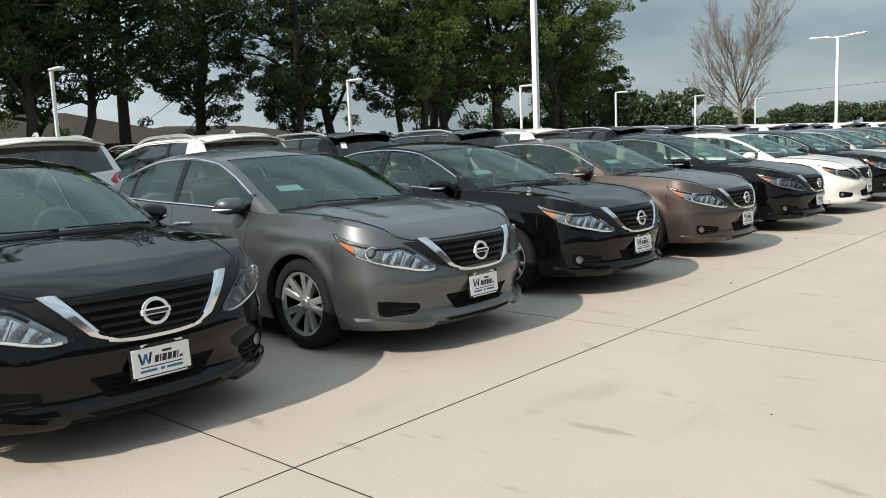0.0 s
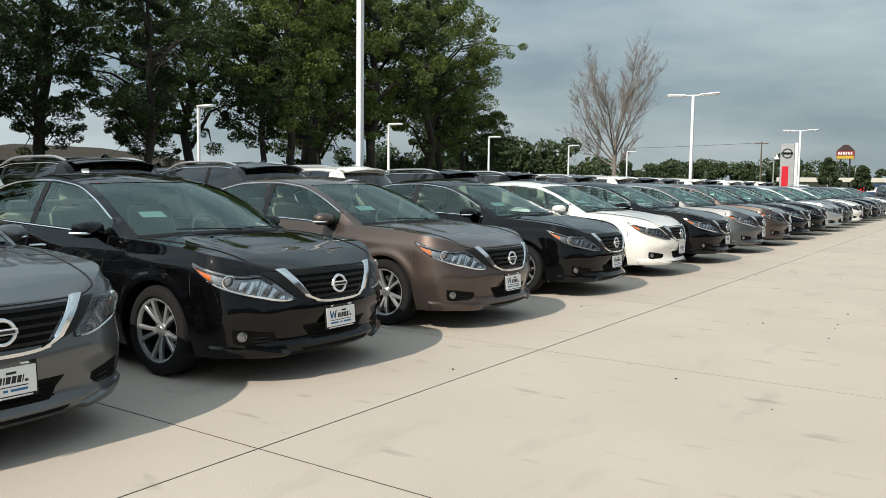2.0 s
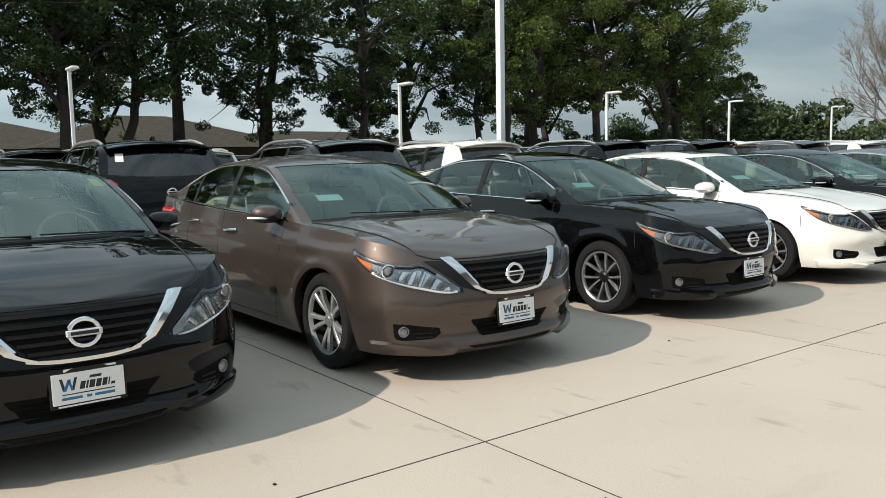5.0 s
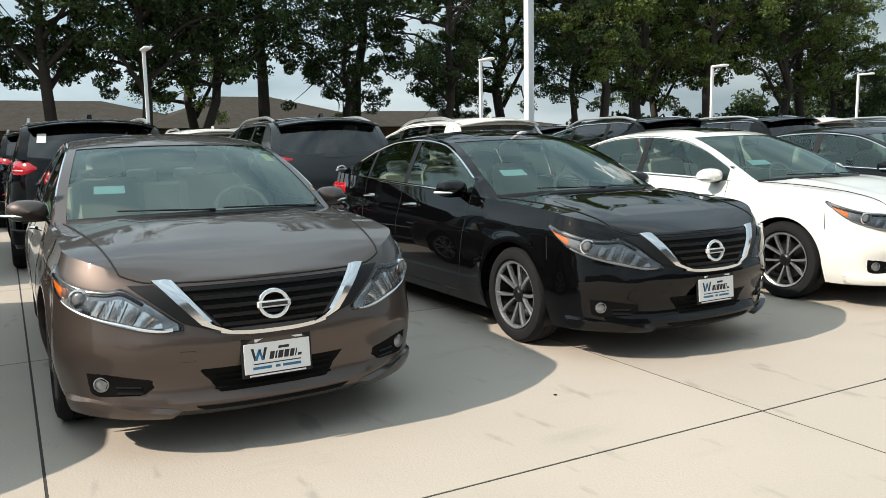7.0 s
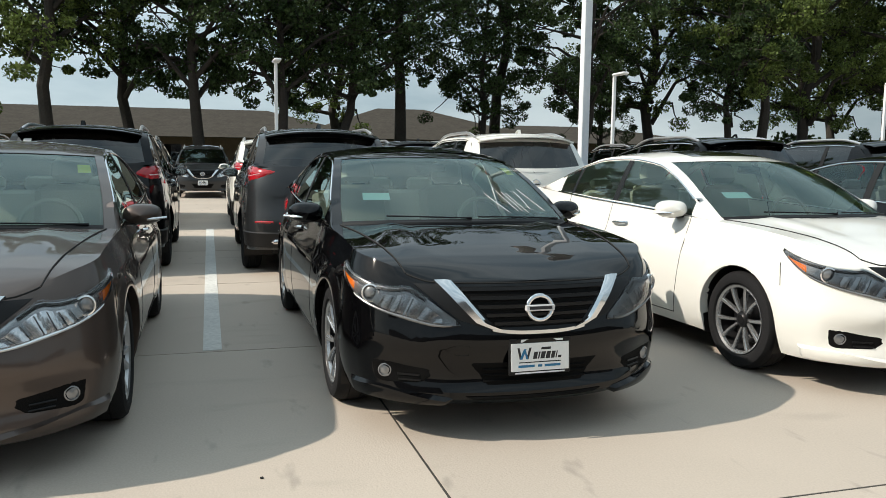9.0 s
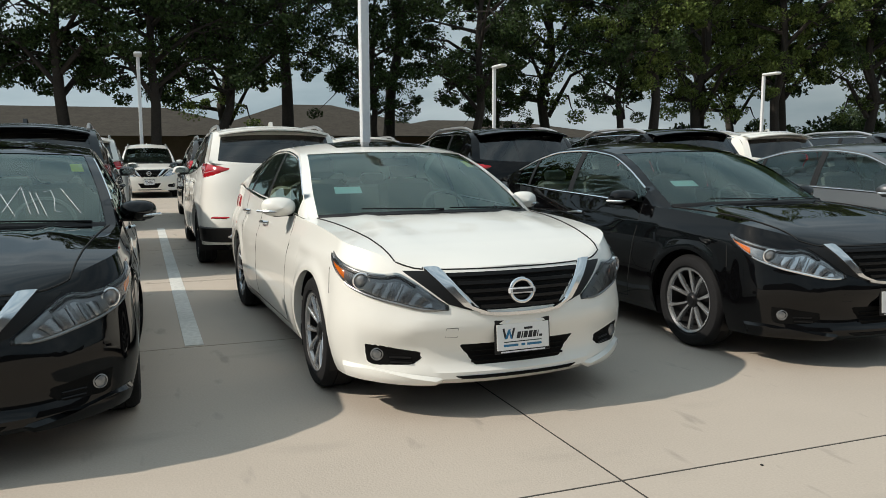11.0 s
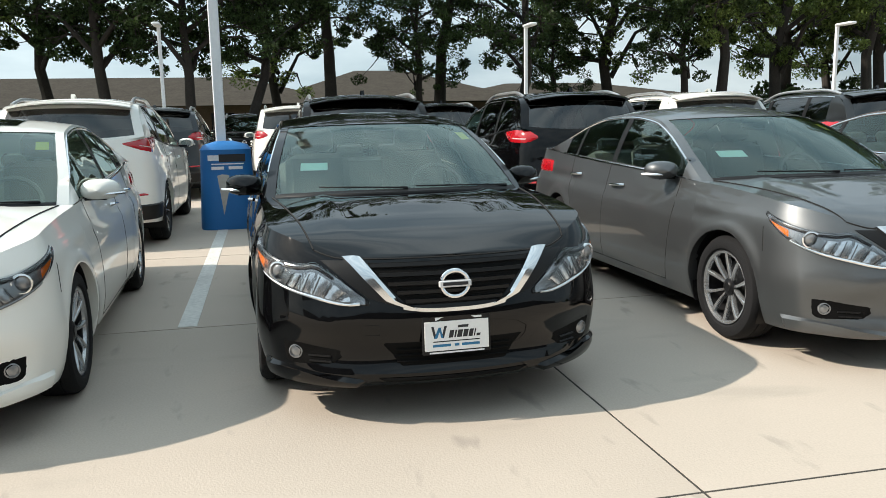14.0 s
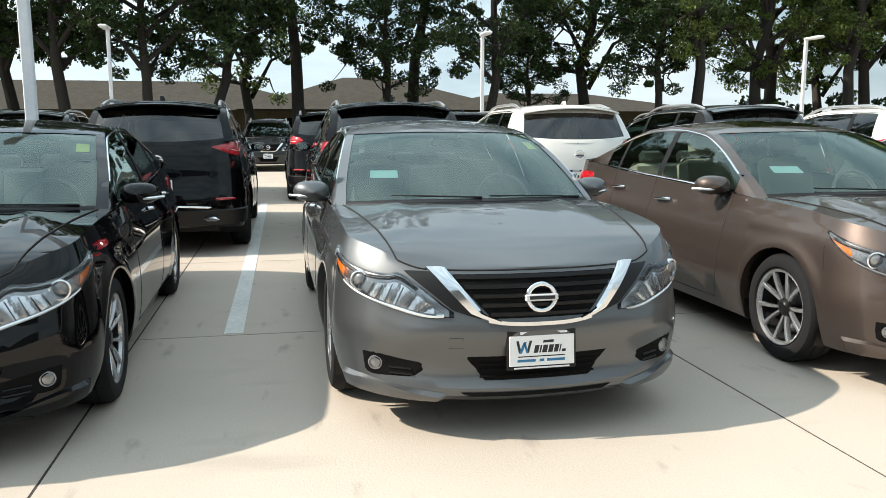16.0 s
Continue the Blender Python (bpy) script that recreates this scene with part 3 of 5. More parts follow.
def wheel_meshes(r, style, sides=40):
    w = 0.108
    tyre = Pile().lathe([(-w + 0.02, r * 0.70), (-w, r * 0.75), (-w - 0.006, r * 0.83), (-w + 0.004, r * 0.93), (-w + 0.03, r * 0.99), (-0.04, r), (-0.035, r - 0.008), (-0.03, r), (0.03, r), (0.035, r - 0.008), (0.04, r), (w - 0.03, r * 0.99), (w - 0.004, r * 0.93), (w + 0.006, r * 0.83), (w, r * 0.75), (w - 0.02, r * 0.70), (w - 0.05, r * 0.66), (-w + 0.02, r * 0.66)], sides)
    rr = r * 0.71
    barrel = Pile().lathe([(-0.07, rr * 0.55), (-0.07, rr * 0.95), (0.05, rr * 0.93), (w - 0.018, rr * 0.965), (w - 0.006, rr), (w - 0.012, rr * 1.02)], sides)
    barrel.lathe([(0.0, 0.0001), (0.0, rr * 0.68), (-0.02, rr * 0.7)], 32)
    spokes = Pile()
    face = w - 0.022

    def spoke(a, wide_in, wide_out, twist=0.0, target=None, sink=0.0):
        rows = []
        for k in range(6):
            f = k / 5
            rad = rr * (0.16 + 0.82 * f)
            ang = a + twist * f
            wd = wide_in + (wide_out - wide_in) * f
            h = face - 0.028 * (1 - f) ** 2 + 0.008 * f + sink
            ring = []
            for du, dh in ((-wd, -0.03), (-wd, -0.004), (-wd * 0.75, 0), (wd * 0.75, 0), (wd, -0.004), (wd, -0.03)):
                x, z = rad * math.cos(ang) - du * math.sin(ang), rad * math.sin(ang) + du * math.cos(ang)
                ring.append((x, h + dh, z))
            rows.append(ring)
        (target or spokes).grid(rows)

    for k in range(5):
        a = 2 * math.pi * k / 5 + math.pi / 2
        if style == "cover":
            spoke(a - 0.20, 0.020, 0.027, -0.04)
            spoke(a + 0.20, 0.020, 0.027, 0.04)
        elif style == "bright":
            spoke(a - 0.15, 0.012, 0.016, -0.09)
            spoke(a + 0.15, 0.012, 0.016, 0.09)
        else:
            spoke(a - 0.20, 0.007, 0.013, -0.13)
            spoke(a + 0.20, 0.007, 0.013, 0.13)
    if sides > 30:
        spokes.lathe([(face - 0.012, rr * 0.90), (face + 0.006, rr * 0.92), (w - 0.008, rr * 0.985), (w - 0.012, rr * 1.0)], sides)
    hub = Pile().lathe([(face - 0.03, rr * 0.24), (face - 0.018, rr * 0.22), (face - 0.012, rr * 0.15), (face - 0.008, rr * 0.13), (face - 0.008, 0.0001)], 20)
    for k in range(5 if sides > 30 else 0):
        a = 2 * math.pi * (k + 0.5) / 5 + math.pi / 2
        hub.lathe([(face - 0.03, 0.009), (face - 0.018, 0.008), (face - 0.016, 0.0001)], 6, at=(rr * 0.2 * math.cos(a), 0, rr * 0.2 * math.sin(a)))
    return (tyre.done("tyre", RUBBER), barrel.done("rim", RIM_DARK), spokes.done("spokes", RIM_BRIGHT if style == "dark" else RIM_SILVER), hub.done("hub", RIM_DARK if style == "dark" else RIM_BRIGHT))


def on_nose(c, y, z, off):
    return Vector(mirrored(c.wall(c.q_of_y(abs(y), z), z, off), 1 if y >= 0 else -1))


def add_plate(car, c, z, y=0.0, rear=False):
    """A dealer's plate: white card in a black frame, its print as plain bars."""
    x = (-c.tail(z) - 0.012) if rear else (-c.nose(z) + 0.022)
    turn = pose(x, y, z, 0, -4 if not rear else 4, 180 if rear else 0)
    fr = Pile().box(-0.012, 0.0, -0.162, 0.162, -0.088, 0.090, 0.004)
    plate = part("license_plate", fr.done("plate_frame", BLACK_TRIM), car, "white dealer plate in a black frame", turn)
    part("card", Pile().box(0.0, 0.004, -0.152, 0.152, -0.070, 0.066, 0.001).done("card", PLATE_WHITE), plate)

    def slanted(target, y0, z0, wide, tall, lean, x=0.0046):
        """A leaning bar printed on the card."""
        target.add([(x, y0, z0), (x, y0 + wide, z0), (x, y0 + wide + lean, z0 + tall), (x, y0 + lean, z0 + tall)], [(0, 1, 2, 3)])

    ink, blue = Pile(), Pile()
    for y0, wide, tall in ((-0.040, 0.021, 0.034), (-0.014, 0.008, 0.034), (-0.001, 0.023, 0.034), (0.027, 0.022, 0.034), (0.054, 0.020, 0.034), (0.079, 0.006, 0.034), (0.092, 0.018, 0.012)):
        slanted(ink, y0, -0.012, wide, tall, 0.008 * tall / 0.034)
    slanted(ink, -0.108, -0.012, 0.012, 0.056, -0.012)
    slanted(ink, -0.074, -0.012, 0.012, 0.056, 0.016)
    slanted(blue, -0.108, -0.012, 0.014, 0.050, 0.022, 0.0050)
    slanted(blue, -0.074, -0.012, 0.010, 0.046, -0.012, 0.0050)
    slanted(ink, 0.004, 0.032, 0.050, 0.012, 0.003)
    slanted(ink, -0.112, -0.030, 0.220, 0.005, 0.0)
    for y0, wide in ((-0.115, 0.085), (-0.012, 0.022), (0.022, 0.085)):
        slanted(blue, y0, -0.052, wide, 0.012, 0.0)
    part("emblem_stroke", blue.done("emblem_stroke", INK_BLUE), plate, "blue strokes of the printed emblem")
    part("print", ink.done("print", INK), plate, "dark slanted lettering shown as bars")
    for y0, y1, z0, z1 in ((-0.10, -0.01, 0.071, 0.084), (0.02, 0.12, 0.073, 0.082), (-0.13, 0.13, -0.083, -0.076)):
        part("frame_print", Pile().box(0.0, 0.0022, y0, y1, z0, z1).done("frame_print", INK_WHITE), plate)


def add_badge(car, x, z, size, tilt, rear=False):
    """A chrome ring crossed by a bar."""
    ring = Pile()
    n = 28
    rows = []
    for k in range(n + 1):
        a = 2 * math.pi * k / n
        rows.append([(0.010 * math.sin(b) + 0.006, (size + 0.011 * math.cos(b)) * math.cos(a), (size * 0.92 + 0.011 * math.cos(b)) * math.sin(a)) for b in np.linspace(0, 2 * math.pi, 9)[:-1]])
    ring.grid(rows, True)
    badge = part("badge", ring.done("badge", CHROME, 40), car, "chrome ring badge with a crossbar", pose(x, 0, z, 0, tilt, 180 if rear else 0))
    part("crossbar", Pile().box(-0.004, 0.02, -size * 1.18, size * 1.18, -size * 0.24, size * 0.24, 0.004).done("crossbar", BADGE_BAR, 40), badge)
    part("print", Pile().box(0.019, 0.0208, -size * 0.92, size * 0.92, -size * 0.12, size * 0.12).done("badge_print", INK, 0), badge, "dark lettering shown as a bar")


def build_car(c, name, wheel_style, lamp, suv=False, sunroof=False, tan=False, boxy=False):
    car = new(name)
    k = (1.17 if suv else 1.0)
    part("body", body_mesh(c), car)
    roof, wind, back, panes, pillars = cabin_meshes(c)
    for pillar in pillars.values():
        part("window_pillar", pillar.done("window_pillar", BLACK_TRIM, 40, 0.0006), car, "black pillar between the side windows")
    part("roof", roof.done("roof", PAINT, 40, 0.0006), car)
    part("windshield", wind.done("windshield", GLASS, 60, 0.0006), car, "clear raked windshield")
    part("rear_window", back.done("rear_window", GLASS_DARK if c.rear_dark else GLASS, 60, 0.0006), car)
    for (i, sg), pane in panes.items():
        part("side_window", pane.done("side_window", GLASS_DARK if (suv and i > 0) else GLASS, 60, 0.0006), car)
    # dark underside, wheel housings, floor pan
    under = Pile().box(-c.length + 0.25, -0.2, -0.6, 0.6, c.sill(2) + 0.02, c.sill(2) + 0.16)
    under.box(-c.length + 0.3, -1.2, -0.8, 0.8, 0.40, 0.43)
    for ax in c.axles:
        for sg in (1, -1):
            rows = []
            for a in np.linspace(-25, 205, 25):
                x, z = -ax + (c.arch + 0.004) * math.cos(radians(a)), c.wheel_r + (c.arch + 0.004) * math.sin(radians(a))
                rows.append([(x, sg * (c.half(ax, 0.6) - 0.025), z), (x, sg * 0.56, z), (-ax, sg * 0.56, c.wheel_r)])
            under.grid(rows)
    part("underbody", under.done("underbody", BLACK_TRIM), car, "black underside and wheel housings")
    # cabin
    seat_mat = INTERIOR_TAN if tan else INTERIOR
    dz = 0.12 if suv else 0.0
    part("dashboard", Pile().box(-1.75, -1.28, -0.68, 0.68, 0.70 + dz, 0.955 + dz, 0.05).done("dashboard", INTERIOR), car)
    if not suv:
        for y in (0.37, -0.37):
            seat = Pile().box(-2.62, -2.1, y - 0.25, y + 0.25, 0.45 + dz, 0.62 + dz, 0.05)
            seat.box(-0.07, 0.07, -0.24, 0.24, 0, 0.62, 0.05, pose(-2.62, y, 0.56 + dz, 0, -16, 0))
            seat.box(-0.045, 0.05, -0.13, 0.13, 0.64, 0.82, 0.04, pose(-2.62, y, 0.56 + dz, 0, -16, 0))
            part("seat", seat.done("seat", seat_mat), car)
        bench = Pile().box(-3.5, -3.0, -0.62, 0.62, 0.45 + dz, 0.60 + dz, 0.05).box(-0.07, 0.07, -0.62, 0.62, 0, 0.58, 0.05, pose(-3.48, 0, 0.54 + dz, 0, -22, 0))
        for y in (-0.38, 0, 0.38):
            bench.box(-0.04, 0.05, -0.12, 0.12, 0.58, 0.70, 0.03, pose(-3.48, y, 0.54 + dz, 0, -22, 0))
        part("rear_bench", bench.done("rear_bench", seat_mat), car)
        sw = Pile()
        rows = []
        for i in range(25):
            a = 2 * math.pi * i / 24
            rows.append([((0.016 * math.sin(b)), (0.18 + 0.016 * math.cos(b)) * math.cos(a), (0.18 + 0.016 * math.cos(b)) * math.sin(a)) for b in np.linspace(0, 2 * math.pi, 7)[:-1]])
        sw.grid(rows, True).box(-0.01, 0.02, -0.17, 0.17, -0.03, 0.03, 0.01).box(-0.01, 0.02, -0.03, 0.03, -0.16, 0.0, 0.01)
        part("steering_wheel", sw.done("steering_wheel", seat_mat), car, "", pose(-1.9, 0.37, 0.93 + dz, 0, -25, 0))
    # nose: grille, chrome surround, intakes
    zb, zt = (0.56 * k, (0.779 if not suv else 0.77) * k)
    grille = part("grille", Pile().grid(front_patch(c, 0.22, 0.43, zb, zt, 0.003)).done("grille", GRILLE_BACK), car, "black grille with cross bars")
    for i in range(5):
        z = zb + (zt - zb) * (0.14 + 0.18 * i)
        w = 0.22 + 0.20 * (z - zb) / (zt - zb) - 0.02
        rows = [[on_nose(c, y, z + d, o) for d, o in ((-0.011, 0.002), (-0.007, 0.013), (0.007, 0.016), (0.011, 0.004))] for y in np.linspace(-w, w, 15 if not suv else 7)]
        part("grille_bar", Pile().grid(rows).done("grille_bar", BLACK_TRIM), grille)
    for sg in (1, -1):
        rows = []
        for i in range(13):
            f = i / 12
            z = zt + 0.01 - (zt - zb + 0.012) * f
            yc = 0.455 - 0.20 * f - 0.06 * max(0, f - 0.85) / 0.15
            wd = 0.042 - 0.014 * f
            rows.append([mirrored(on_nose(c, yc + d, z, o), sg) for d, o in ((wd, -0.003), (wd * 0.85, 0.016), (-wd * 0.4, 0.022), (-wd, 0.012), (-wd, -0.003))])
        part("grille_trim", Pile().grid(rows).done("grille_trim", CHROME, 40), car, "chrome bar beside the grille")
    for sg in (1, -1):
        rows = []
        for i in range(11):
            f = i / 10
            z = zt + 0.006 - (zt - zb) * f
            y0 = 0.45 - 0.20 * f
            wide = 0.155 - 0.065 * f - 0.09 * max(0, f - 0.8) / 0.2
            rows.append([mirrored(on_nose(c, y0 + wide * g, z, 0.0045 if 0 < g < 1 and 0 < i < 10 else -0.003), sg) for g in (0, 0.03, 0.35, 0.7, 0.97, 1)])
        part("grille_surround", Pile().grid(rows).done("grille_surround", BLACK_TRIM, 40), car, "black panel between grille and headlight")
    rows = []
    for y in np.linspace(-0.24, 0.24, 17):
        z = zb - 0.012 + 0.018 * (abs(y) / 0.24) ** 3
        rows.append([on_nose(c, y, z + d, o) for d, o in ((-0.012, -0.003), (-0.009, 0.014), (0.006, 0.018), (0.012, -0.003))])
    part("grille_trim", Pile().grid(rows).done("grille_lower_trim", CHROME, 40), car, "thin chrome strip under the grille")
    add_badge(car, -c.nose(0.665 * k) + 0.018, 0.665 * k, 0.064, -6)
    intake = Pile().grid(front_patch(c, 0.25, 0.36, 0.272 * k, 0.408 * k, 0.003))
    for z in (0.305, 0.335, 0.365):
        intake.tube([on_nose(c, y, z * k, 0.006) for y in np.linspace(-0.27, 0.27, 11)], 0.006, 5)
    part("lower_intake", intake.done("lower_intake", GRILLE_BACK), car)
    part("chin_slot", Pile().grid(front_patch(c, 0.33, 0.36, 0.212 * k, 0.236 * k, 0.003, m=3)).done("chin_slot", GRILLE_BACK), car)
    add_plate(car, c, 0.43 * k)
    # lamps
    lo = curve((0.265, 0.583), (0.33, 0.574), (0.5, 0.608), (0.7, 0.660), (0.82, 0.706), (0.92, 0.764), (1.03, 0.838))
    hi = curve((0.265, 0.598), (0.34, 0.668), (0.42, 0.733), (0.49, 0.768), (0.54, 0.760), (0.62, 0.764), (0.75, 0.786), (0.9, 0.818), (1.03, 0.846))
    los, his = (lambda q: lo(q) * k), (lambda q: hi(q) * k)
    inner = HOUSING if lamp == "clear" else HOUSING_DARK
    for sg in (1, -1):
        part("headlight_bezel", Pile().grid(patch(c, (0.25, 1.045), lambda q: los(q) - 0.007, lambda q: min(his(q) + 0.007, c.top_of(q) - 0.002), 0.0015, 34, 6, sg, -0.003)).done("headlight_bezel", BLACK_TRIM), car, "black gap round the headlight")
        hl = part("headlight", Pile().grid(patch(c, (0.265, 1.03), los, his, 0.003, 34, 8, sg)).done("headlight", inner), car, "swept-back headlight under a clear lens")
        part("indicator", Pile().grid(patch(c, (0.80, 0.985), lambda q: los(q) + 0.010, lambda q: max(his(q) - 0.028, los(q) + 0.014), 0.007, 8, 4, sg)).done("indicator", AMBER), hl, "amber side marker")
        for qq, rr in ((0.68, 0.038),):
            zz = (lo(qq) * 0.45 + hi(qq) * 0.55) * k
            at = Vector(mirrored(c.wall(qq, zz, 0.0), sg))
            proj = Pile().lathe([(0.0, rr * 1.25), (0.014, rr * 1.25), (0.016, rr * 1.05), (0.006, rr)], 24, "x")
            part("projector_ring", proj.done("projector_ring", REFLECTOR), hl, "", Matrix.Translation(at) @ pose(0, 0, 0, 0, 0, 30 * sg))
            eye = Pile().lathe([(0.004, rr), (0.012, rr * 0.75), (0.017, rr * 0.4), (0.018, 0.0001)], 20, "x")
            part("projector", eye.done("projector", HOUSING_DARK), hl, "", Matrix.Translation(at) @ pose(0, 0, 0, 0, 0, 30 * sg))
        bowl = []
        for q in np.linspace(0.335, 0.615, 19):
            z0, z1 = los(q) + 0.020, max(his(q) - 0.045, los(q) + 0.026)
            bowl.append([mirrored(c.wall(q, z0 + (z1 - z0) * g, 0.0045 + 0.003 * math.sin(95 * q + 4 * g)), sg) for g in np.linspace(0, 1, 7)])
        part("reflector", Pile().grid(bowl).done("reflector", REFLECTOR if lamp == "clear" else HOUSING, 60), hl)
        if not suv:
            fins = Pile()
            for q in np.linspace(0.36, 0.60, 6):
                fins.tube([mirrored(c.wall(q + 0.035 * g, los(q + 0.035 * g) + 0.018 + (max(his(q) - los(q) - 0.07, 0.01)) * (1 - g), 0.0085), sg) for g in (0, 0.5, 1)], 0.0022, 5)
            part("reflector_fins", fins.done("reflector_fins", HOUSING_DARK, 40), hl, "thin slanting fins in the lamp")
        rim = Pile().tube([mirrored(c.wall(q, los(q) + 0.010, 0.006), sg) for q in np.linspace(0.30, 0.80, 18)], 0.0085, 6)
        part("light_strip", rim.done("light_strip", REFLECTOR if lamp == "clear" else HOUSING_DARK), hl)
        if not suv:
            brow = Pile().tube([mirrored(c.wall(q, his(q) - 0.022, 0.006), sg) for q in np.linspace(0.40, 0.95, 18)], 0.009, 6)
            part("headlight_brow", brow.done("headlight_brow", BLACK_TRIM), hl, "dark inner brow of the headlight")
        part("lens", Pile().grid(patch(c, (0.265, 1.03), los, his, 0.014, 34, 8, sg, 0.001)).done("lens", LENS, 50), hl)
        # fog lamp in its black bezel
        blo = curve((0.36, 0.338), (0.43, 0.284), (0.60, 0.270), (0.68, 0.292))
        bhi = curve((0.36, 0.362), (0.44, 0.382), (0.60, 0.408), (0.68, 0.412))
        fog = part("fog_light", Pile().grid(patch(c, (0.36, 0.67), lambda q: blo(q) * k, lambda q: bhi(q) * k, 0.003, 12, 5, sg)).done("fog_bezel", GRILLE_BACK), car, "round fog light in a black bezel")
        if wheel_style != "cover":
            at = Vector(mirrored(c.wall(0.585, 0.345 * k, 0.0), sg))
            part("fog_lamp", Pile().lathe([(-0.01, 0.034), (0.010, 0.034), (0.012, 0.028), (0.006, 0.026), (0.010, 0.012), (0.011, 0.0001)], 20, "x").done("fog_lamp", HOUSING_DARK), fog, "", Matrix.Translation(at) @ pose(0, 0, 0, 0, 0, 24 * sg))
        for z in (0.305, 0.33):
            fog_rib = Pile().tube([mirrored(c.wall(q, z * k, 0.006), sg) for q in np.linspace(0.42, 0.52, 6)], 0.005, 5)
            part("fog_rib", fog_rib.done("fog_rib", BLACK_TRIM), fog)
    if not suv:
        sq = [on_nose(c, y, z, 0.0) for y, z in ((-0.35, 0.44), (-0.41, 0.44), (-0.41, 0.49), (-0.35, 0.49), (-0.35, 0.44))]
        part("tow_cover", Pile().tube(sq, 0.0011, 5).done("tow_cover", SEAM), car, "small square tow hook cover")
    lip_hi = curve((0.30, 0.226), (0.42, 0.248), (0.58, 0.268), (0.74, 0.285), (0.86, 0.285))
    lip_lo = curve((0.30, 0.205), (0.42, 0.197), (0.86, 0.200))
    for sg in (1, -1):
        part("front_lip", Pile().grid(patch(c, (0.30, 0.86), lambda q: lip_lo(q) * k, lambda q: lip_hi(q) * k, 0.022, 16, 5, sg)).done("front_lip", PAINT, 40), car)
    # rear lamps
    for sg in (1, -1):
        f0 = 1 + c.sB - c.sA
        if suv:
            lower_arm = curve((f0 - 0.25, 1.225), (f0 - 0.1, 1.13), (f0 + 0.05, 1.085), (f0 + 0.3, 1.11), (f0 + 0.6, 1.19))
            upper_arm = curve((f0 - 0.25, 1.262), (f0, 1.270), (f0 + 0.25, 1.258), (f0 + 0.6, 1.208))
            span = (f0 - 0.25, f0 + 0.60)
            if boxy:
                lower_arm = curve((f0 - 0.22, 1.20), (f0 + 0.02, 1.105), (f0 + 0.35, 1.095), (f0 + 0.56, 1.15))
                upper_arm = curve((f0 - 0.22, 1.235), (f0 + 0.1, 1.262), (f0 + 0.4, 1.25), (f0 + 0.56, 1.18))
                span = (f0 - 0.22, f0 + 0.56)
            tail = part("tail_light", Pile().grid(patch(c, span, lower_arm, upper_arm, 0.010, 30, 6, sg)).done("tail_light", RED_LENS), car, "red wraparound tail light")
            part("reversing_lens", Pile().grid(patch(c, (f0 + 0.0, f0 + 0.42), lambda q: lower_arm(q) + (0.035 if not boxy else 0.02), lambda q: lower_arm(q) + 0.35 * (upper_arm(q) - lower_arm(q)) + 0.025, 0.014, 12, 3, sg)).done("reversing_lens", CLEAR_LENS), tail, "clear reversing lens")
            part("reflector", Pile().grid(patch(c, (f0 + 0.35, f0 + 0.62), lambda q: 0.615, lambda q: 0.645, 0.008, 8, 2, sg)).done("bumper_reflector", RED_LENS), car, "red bumper reflector")
            ex = Pile().box(-c.tail(0.42) - 0.012, -c.tail(0.42) + 0.06, sg * 0.55 - 0.08, sg * 0.55 + 0.08, 0.385, 0.435, 0.02)
            part("exhaust_tip", ex.done("exhaust_tip", CHROME), car, "chrome exhaust tip")
        else:
            part("tail_light", Pile().grid(patch(c, (f0 - 0.18, f0 + 0.5), lambda q: 0.86 + 0.05 * max(0, f0 - q), lambda q: 0.99, 0.010, 20, 5, sg)).done("tail_light", RED_LENS), car, "red wraparound tail light")
    if suv:
        low = Pile().grid([[mirrored(c.wall(1 + c.sB - c.sA + i / 12, z, 0.016 if 0 < j < 3 else -0.004), sg) for j, z in enumerate((0.33, 0.345, 0.50, 0.515))] for sg in (1,) for i in range(13)])
        low.grid([[mirrored(c.wall(1 + c.sB - c.sA + i / 12, z, 0.016 if 0 < j < 3 else -0.004), -1) for j, z in enumerate((0.33, 0.345, 0.50, 0.515))] for i in range(13)])
        part("rear_bumper_trim", low.done("rear_bumper_trim", BLACK_TRIM), car, "black lower bumper cladding")
        strip = Pile().tube([(-c.tail(0.53) - 0.006 + 0.10 * (abs(y) / 0.6) ** 4, y, 0.53 + 0.03 * (1 - (y / 0.6) ** 2)) for y in np.linspace(-0.6, 0.6, 17)], 0.012, 6)
        part("bumper_strip", strip.done("bumper_strip", CHROME), car, "thin chrome bumper strip")
        add_badge(car, -c.tail(1.05) - 0.004, 1.06, 0.055, 5, True)
        sp = Pile()
        rows = []
        for y in np.linspace(-0.66, 0.66, 17):
            zz = c.upper(0.82, y / 0.72)[2]
            xx = c.upper(0.84, y / 0.72)[0]
            rows.append([(xx + 0.12, y, zz + 0.004), (xx - 0.06, y, zz - 0.006), (xx - 0.15, y, zz - 0.03), (xx - 0.15, y, zz - 0.045), (xx - 0.02, y, zz - 0.05)])
        part("spoiler", sp.grid(rows).done("spoiler", PAINT, 40), car, "roof spoiler over the rear window")
        for sg in (1, -1):
            pts = []
            for v in np.linspace(0.40, 0.80, 15):
                e = c.upper(v, 0.90)
                lift = 0.045 * min(1, 6 * min(v - 0.40, 0.80 - v) / 0.4)
                pts.append((e[0], sg * e[1], e[2] + lift + 0.004))
            part("roof_rail", Pile().tube(pts, 0.020, 8).done("roof_rail", RIM_SILVER), car, "bright metal roof rail")
